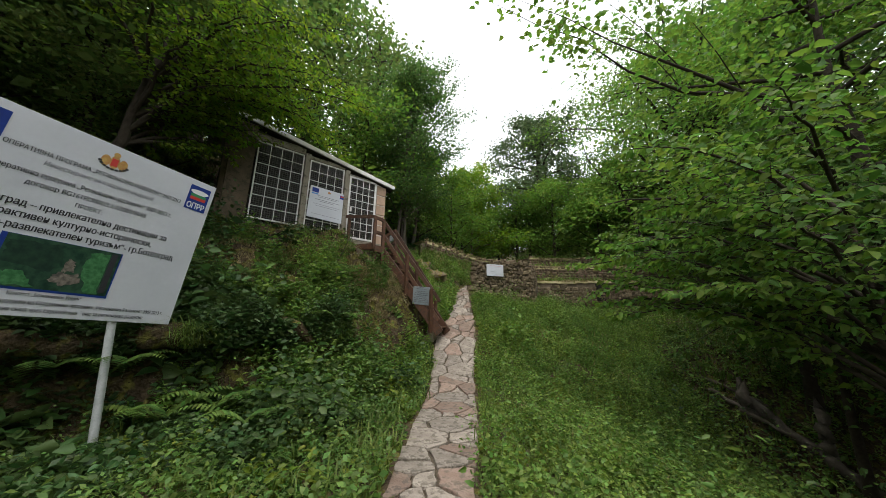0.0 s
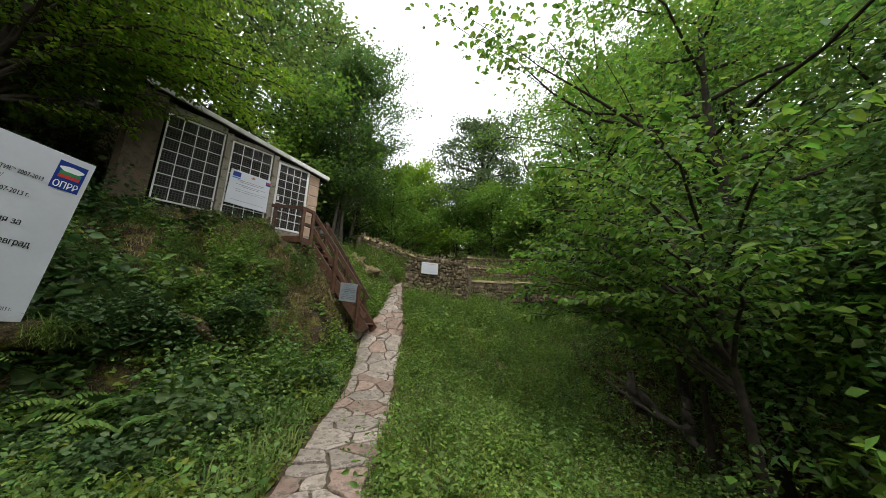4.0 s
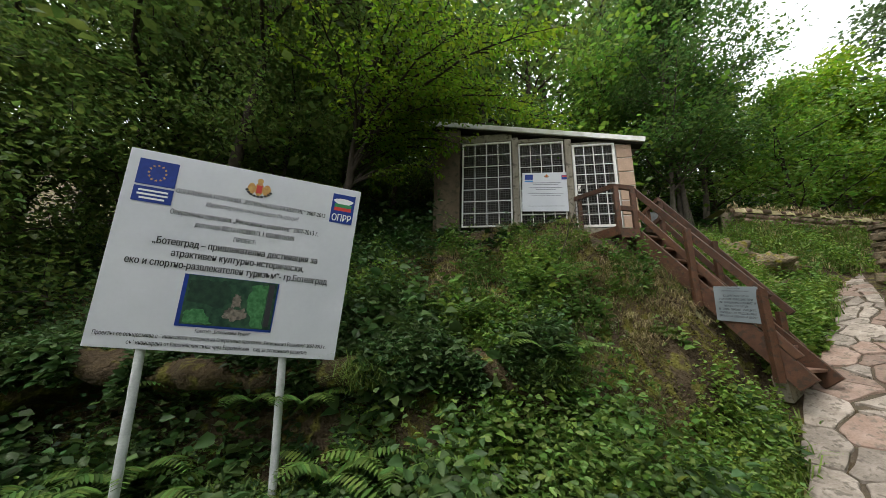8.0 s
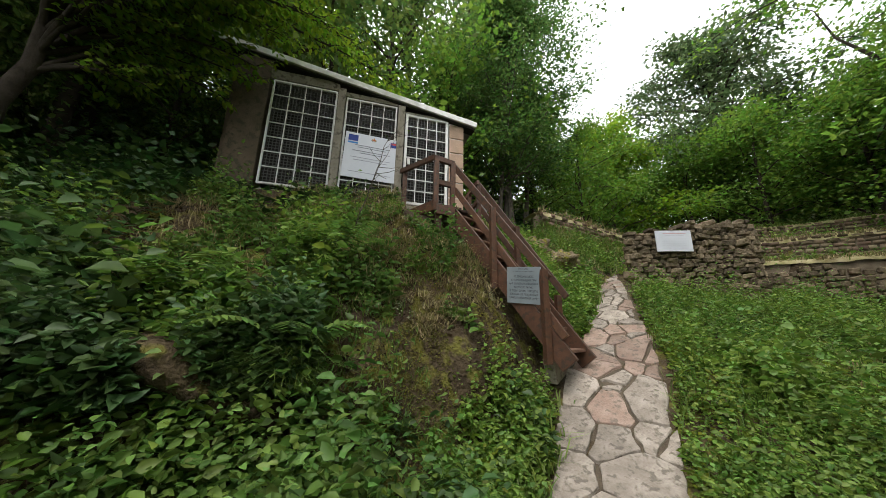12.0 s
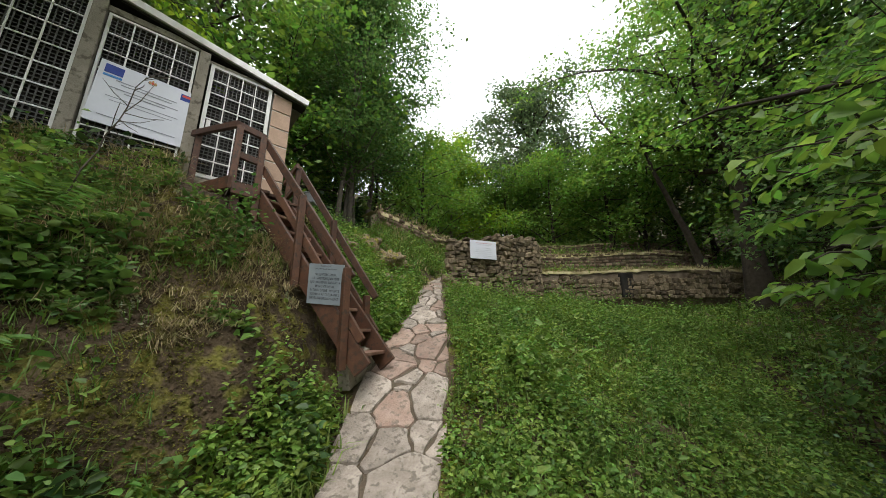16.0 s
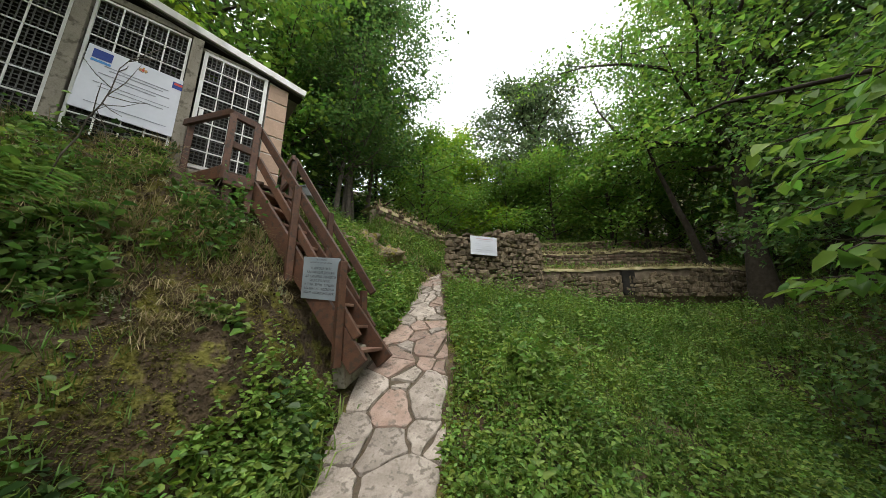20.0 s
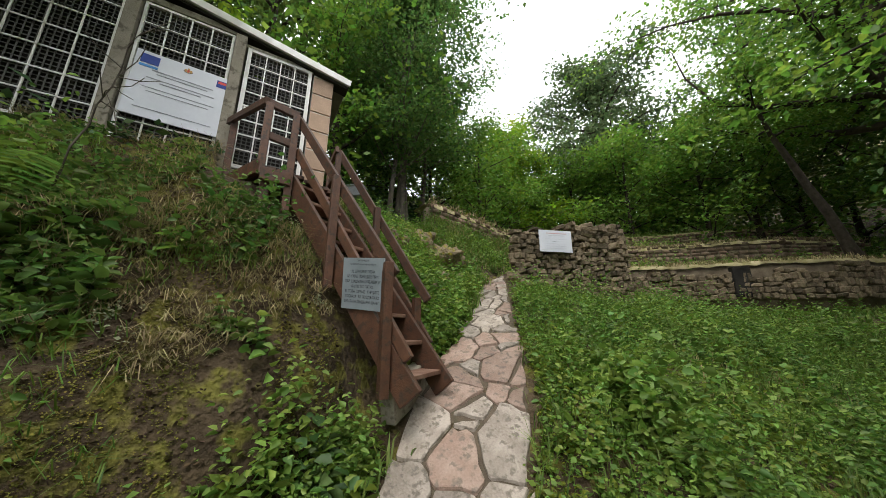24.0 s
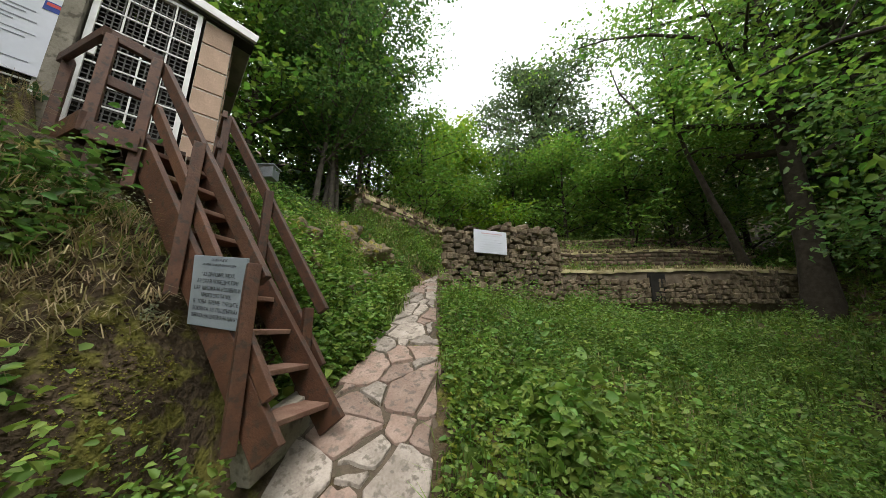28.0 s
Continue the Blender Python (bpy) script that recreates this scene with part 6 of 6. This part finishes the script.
x, y, z = scatter(3600, 37, -12, 0, 9, 22, lambda x, y, r: (toe_distance(x, y) < 1.5) & clear_of_things(x, y) & off_path(x, y))
blades("terrace_grass", "dry and green grass on the terraces", x, y, z, 38, 0.25, 7, GRASS, wide=0.012)


def ferns():
    """Ferns: arching fronds with paired leaflets, one object each."""
    rng = np.random.default_rng(77)
    spots = [(-4.3, -1.35), (-5.0, -0.4), (-4.95, -0.9), (-4.85, 0.1), (-4.35, -1.9), (-4.9, 0.7), (-4.6, 1.4), (-5.5, 2.2), (-5.75, 1.2), (-6.3, 2.4), (-4.2, -2.6), (-4.9, -1.6), (-4.45, 0.95), (-4.55, -1.75), (-5.4, -2.2), (-5.9, -1.2)]
    for n, (fx, fy) in enumerate(spots):
        cs, ah, no, ln = [], [], [], []
        for k in range(8):
            a = k * 0.79 + rng.uniform(-0.3, 0.3)
            L = rng.uniform(0.5, 0.75)
            d = np.array([math.cos(a), math.sin(a), 0])
            for t in np.linspace(0.15, 1, 16):
                p = d * L * t + np.array([0, 0, 0.45 * math.sin(t * 2.2) * L + 0.05])
                for sgn in (-1, 1):
                    sd = np.array([-d[1], d[0], 0]) * sgn
                    cs.append(p)
                    ah.append(sd + d * 0.35 + np.array([0, 0, -0.2]))
                    no.append((0, 0, 1))
                    ln.append(0.15 * math.sin(min(1, 1.15 - t) * 1.9) + 0.015)
        v, f = leaves_np(np.array(cs), np.array(ah), np.array(no, float), np.array(ln), np.array(ln) * 0.27, 0.05, 0.1)
        ob = mesh_np("fern", v, f, HERB_MID)
        ob.location = (fx, fy, float(land(fx, fy)) + 0.02)
        tagged(ob, "green fern with arching fronds on the bank", "fern", "ferns on the bank")


ferns()


def fallen_log(a, b, r, seed, name, label, splinter=False):
    """A weathered log or broken stump, bent and knotted, with a ragged end."""
    rng = np.random.default_rng(seed)
    n = 14
    t = np.linspace(0, 1, n)[:, None]
    pts = np.array(a) * (1 - t) + np.array(b) * t + rng.normal(0, r * 0.25, (n, 3))
    rad = r * (1 - 0.35 * t[:, 0]) * rng.uniform(0.85, 1.15, n)
    v, f = tube(pts, rad, 10)
    v = np.array(v)
    if splinter:
        v[-10:] += np.array([0, 0, 1.0]) * rng.uniform(-0.5, 1.2, (10, 1)) * r * 2
    v[:10] = v[:10] * 0.75 + pts[0] * 0.25
    ob = mesh_np(name, v, f, BARK_PALE, smooth=True)
    bm = bmesh.new()
    bm.from_mesh(ob.data)
    bmesh.ops.holes_fill(bm, edges=bm.edges[:])
    bm.to_mesh(ob.data)
    bm.free()
    return tagged(ob, label, "log" if not splinter else "stump")


def ground_at(x, y, up=0.0):
    return (x, y, float(land(x, y)) + up)


fallen_log(ground_at(-1.8, 10.9, 0.1), ground_at(0.1, 10.5, 0.12), 0.13, 5, "fallen_log", "long weathered log lying along the gully edge")
fallen_log(ground_at(-2.3, 10.6, 0.06), ground_at(-1.0, 10.4, 0.3), 0.05, 6, "fallen_branch", "bare grey branch leaning on the log")
fallen_log(ground_at(-2.5, 11.0, 0.05), ground_at(-1.3, 10.9, 0.25), 0.045, 8, "fallen_branch", "bare grey branch leaning on the log")
fallen_log(ground_at(-0.55, 10.8, -0.1), ground_at(-0.5, 10.85, 0.75), 0.16, 7, "tree_stump", "splintered grey tree stump in the gully", True)
fallen_log(ground_at(-1.6, 10.6, -0.1), ground_at(-1.65, 10.6, 0.5), 0.16, 9, "tree_stump", "broken grey tree stump above the gully", True)


def bare_sapling():
    """A leafless sapling before the poster: a bent stem with fine side twigs."""
    rng = np.random.default_rng(61)
    base = np.array([-6.62, 2.5, float(land(-6.62, 2.5)) - 0.05])
    top = np.array([-6.15, 2.85, 3.82])
    t = np.linspace(0, 1, 10)[:, None]
    stem = top * t - base * t + rng.normal(0, 0.015, (10, 3))
    root = thing("bare_sapling", "leafless grey sapling on the bank before the shed", "sapling", Matrix.Translation(base))
    v, f = tube(stem, np.linspace(0.009, 0.003, 10), 6)
    mesh_np("stem", v, f, BARK_PALE, root, True)
    for k in range(14):
        u = rng.uniform(0.45, 1.0)
        p = np.array([np.interp(u, t[:, 0], stem[:, i]) for i in range(3)])
        d = unit(np.array([0.35, 0.5, 0.35]) + rng.normal(0, 0.55, 3))
        e = p + d * rng.uniform(0.12, 0.4)
        v, f = tube([p, (p + e) / 2 + rng.normal(0, 0.015, 3), e], [0.004, 0.003, 0.0015], 4)
        mesh_np("twig", v, f, BARK_PALE, root, True)
    return root


bare_sapling()


def moss_rocks():
    """Low mossy outcrops breaking through the bank."""
    for n, (x, y, r) in enumerate(((-7.85, 6.1, 0.2), (-8.3, 6.5, 0.24), (-7.75, 5.4, 0.3), (-8.2, 5.35, 0.42), (-8.95, 7.0, 0.46), (-8.5, 6.75, 0.34), (-9.3, 6.5, 0.5), (BOX[0] - 0.05, BOX[1], 0.4))):
        bm = bmesh.new()
        bmesh.ops.create_icosphere(bm, subdivisions=4, radius=r)
        for v in bm.verts:
            q = v.co.normalized()
            k = 0.9 + 0.6 * noise.noise(q * 1.6 + Vector((n * 7, 0, 0))) + 0.55 * abs(noise.noise(q * 3.7 + Vector((0, n * 3, 0)))) + 0.2 * noise.noise(q * 7 + Vector((n, 0, 5))) + 0.1 * noise.noise(q * 15)
            v.co = v.co * k
            v.co.z *= 0.75
        ob = finish("mossy_rock", bm, ROCK, True)
        ob.location = (x, y, float(land(x, y)) - r * 0.5)
        tagged(ob, "moss-covered rock outcrop in the bank", "rock", "rocks in the bank")


moss_rocks()

# ---- stones of walls and path ----
ruin()
path_bed(path_base)
flagstones(path_base)
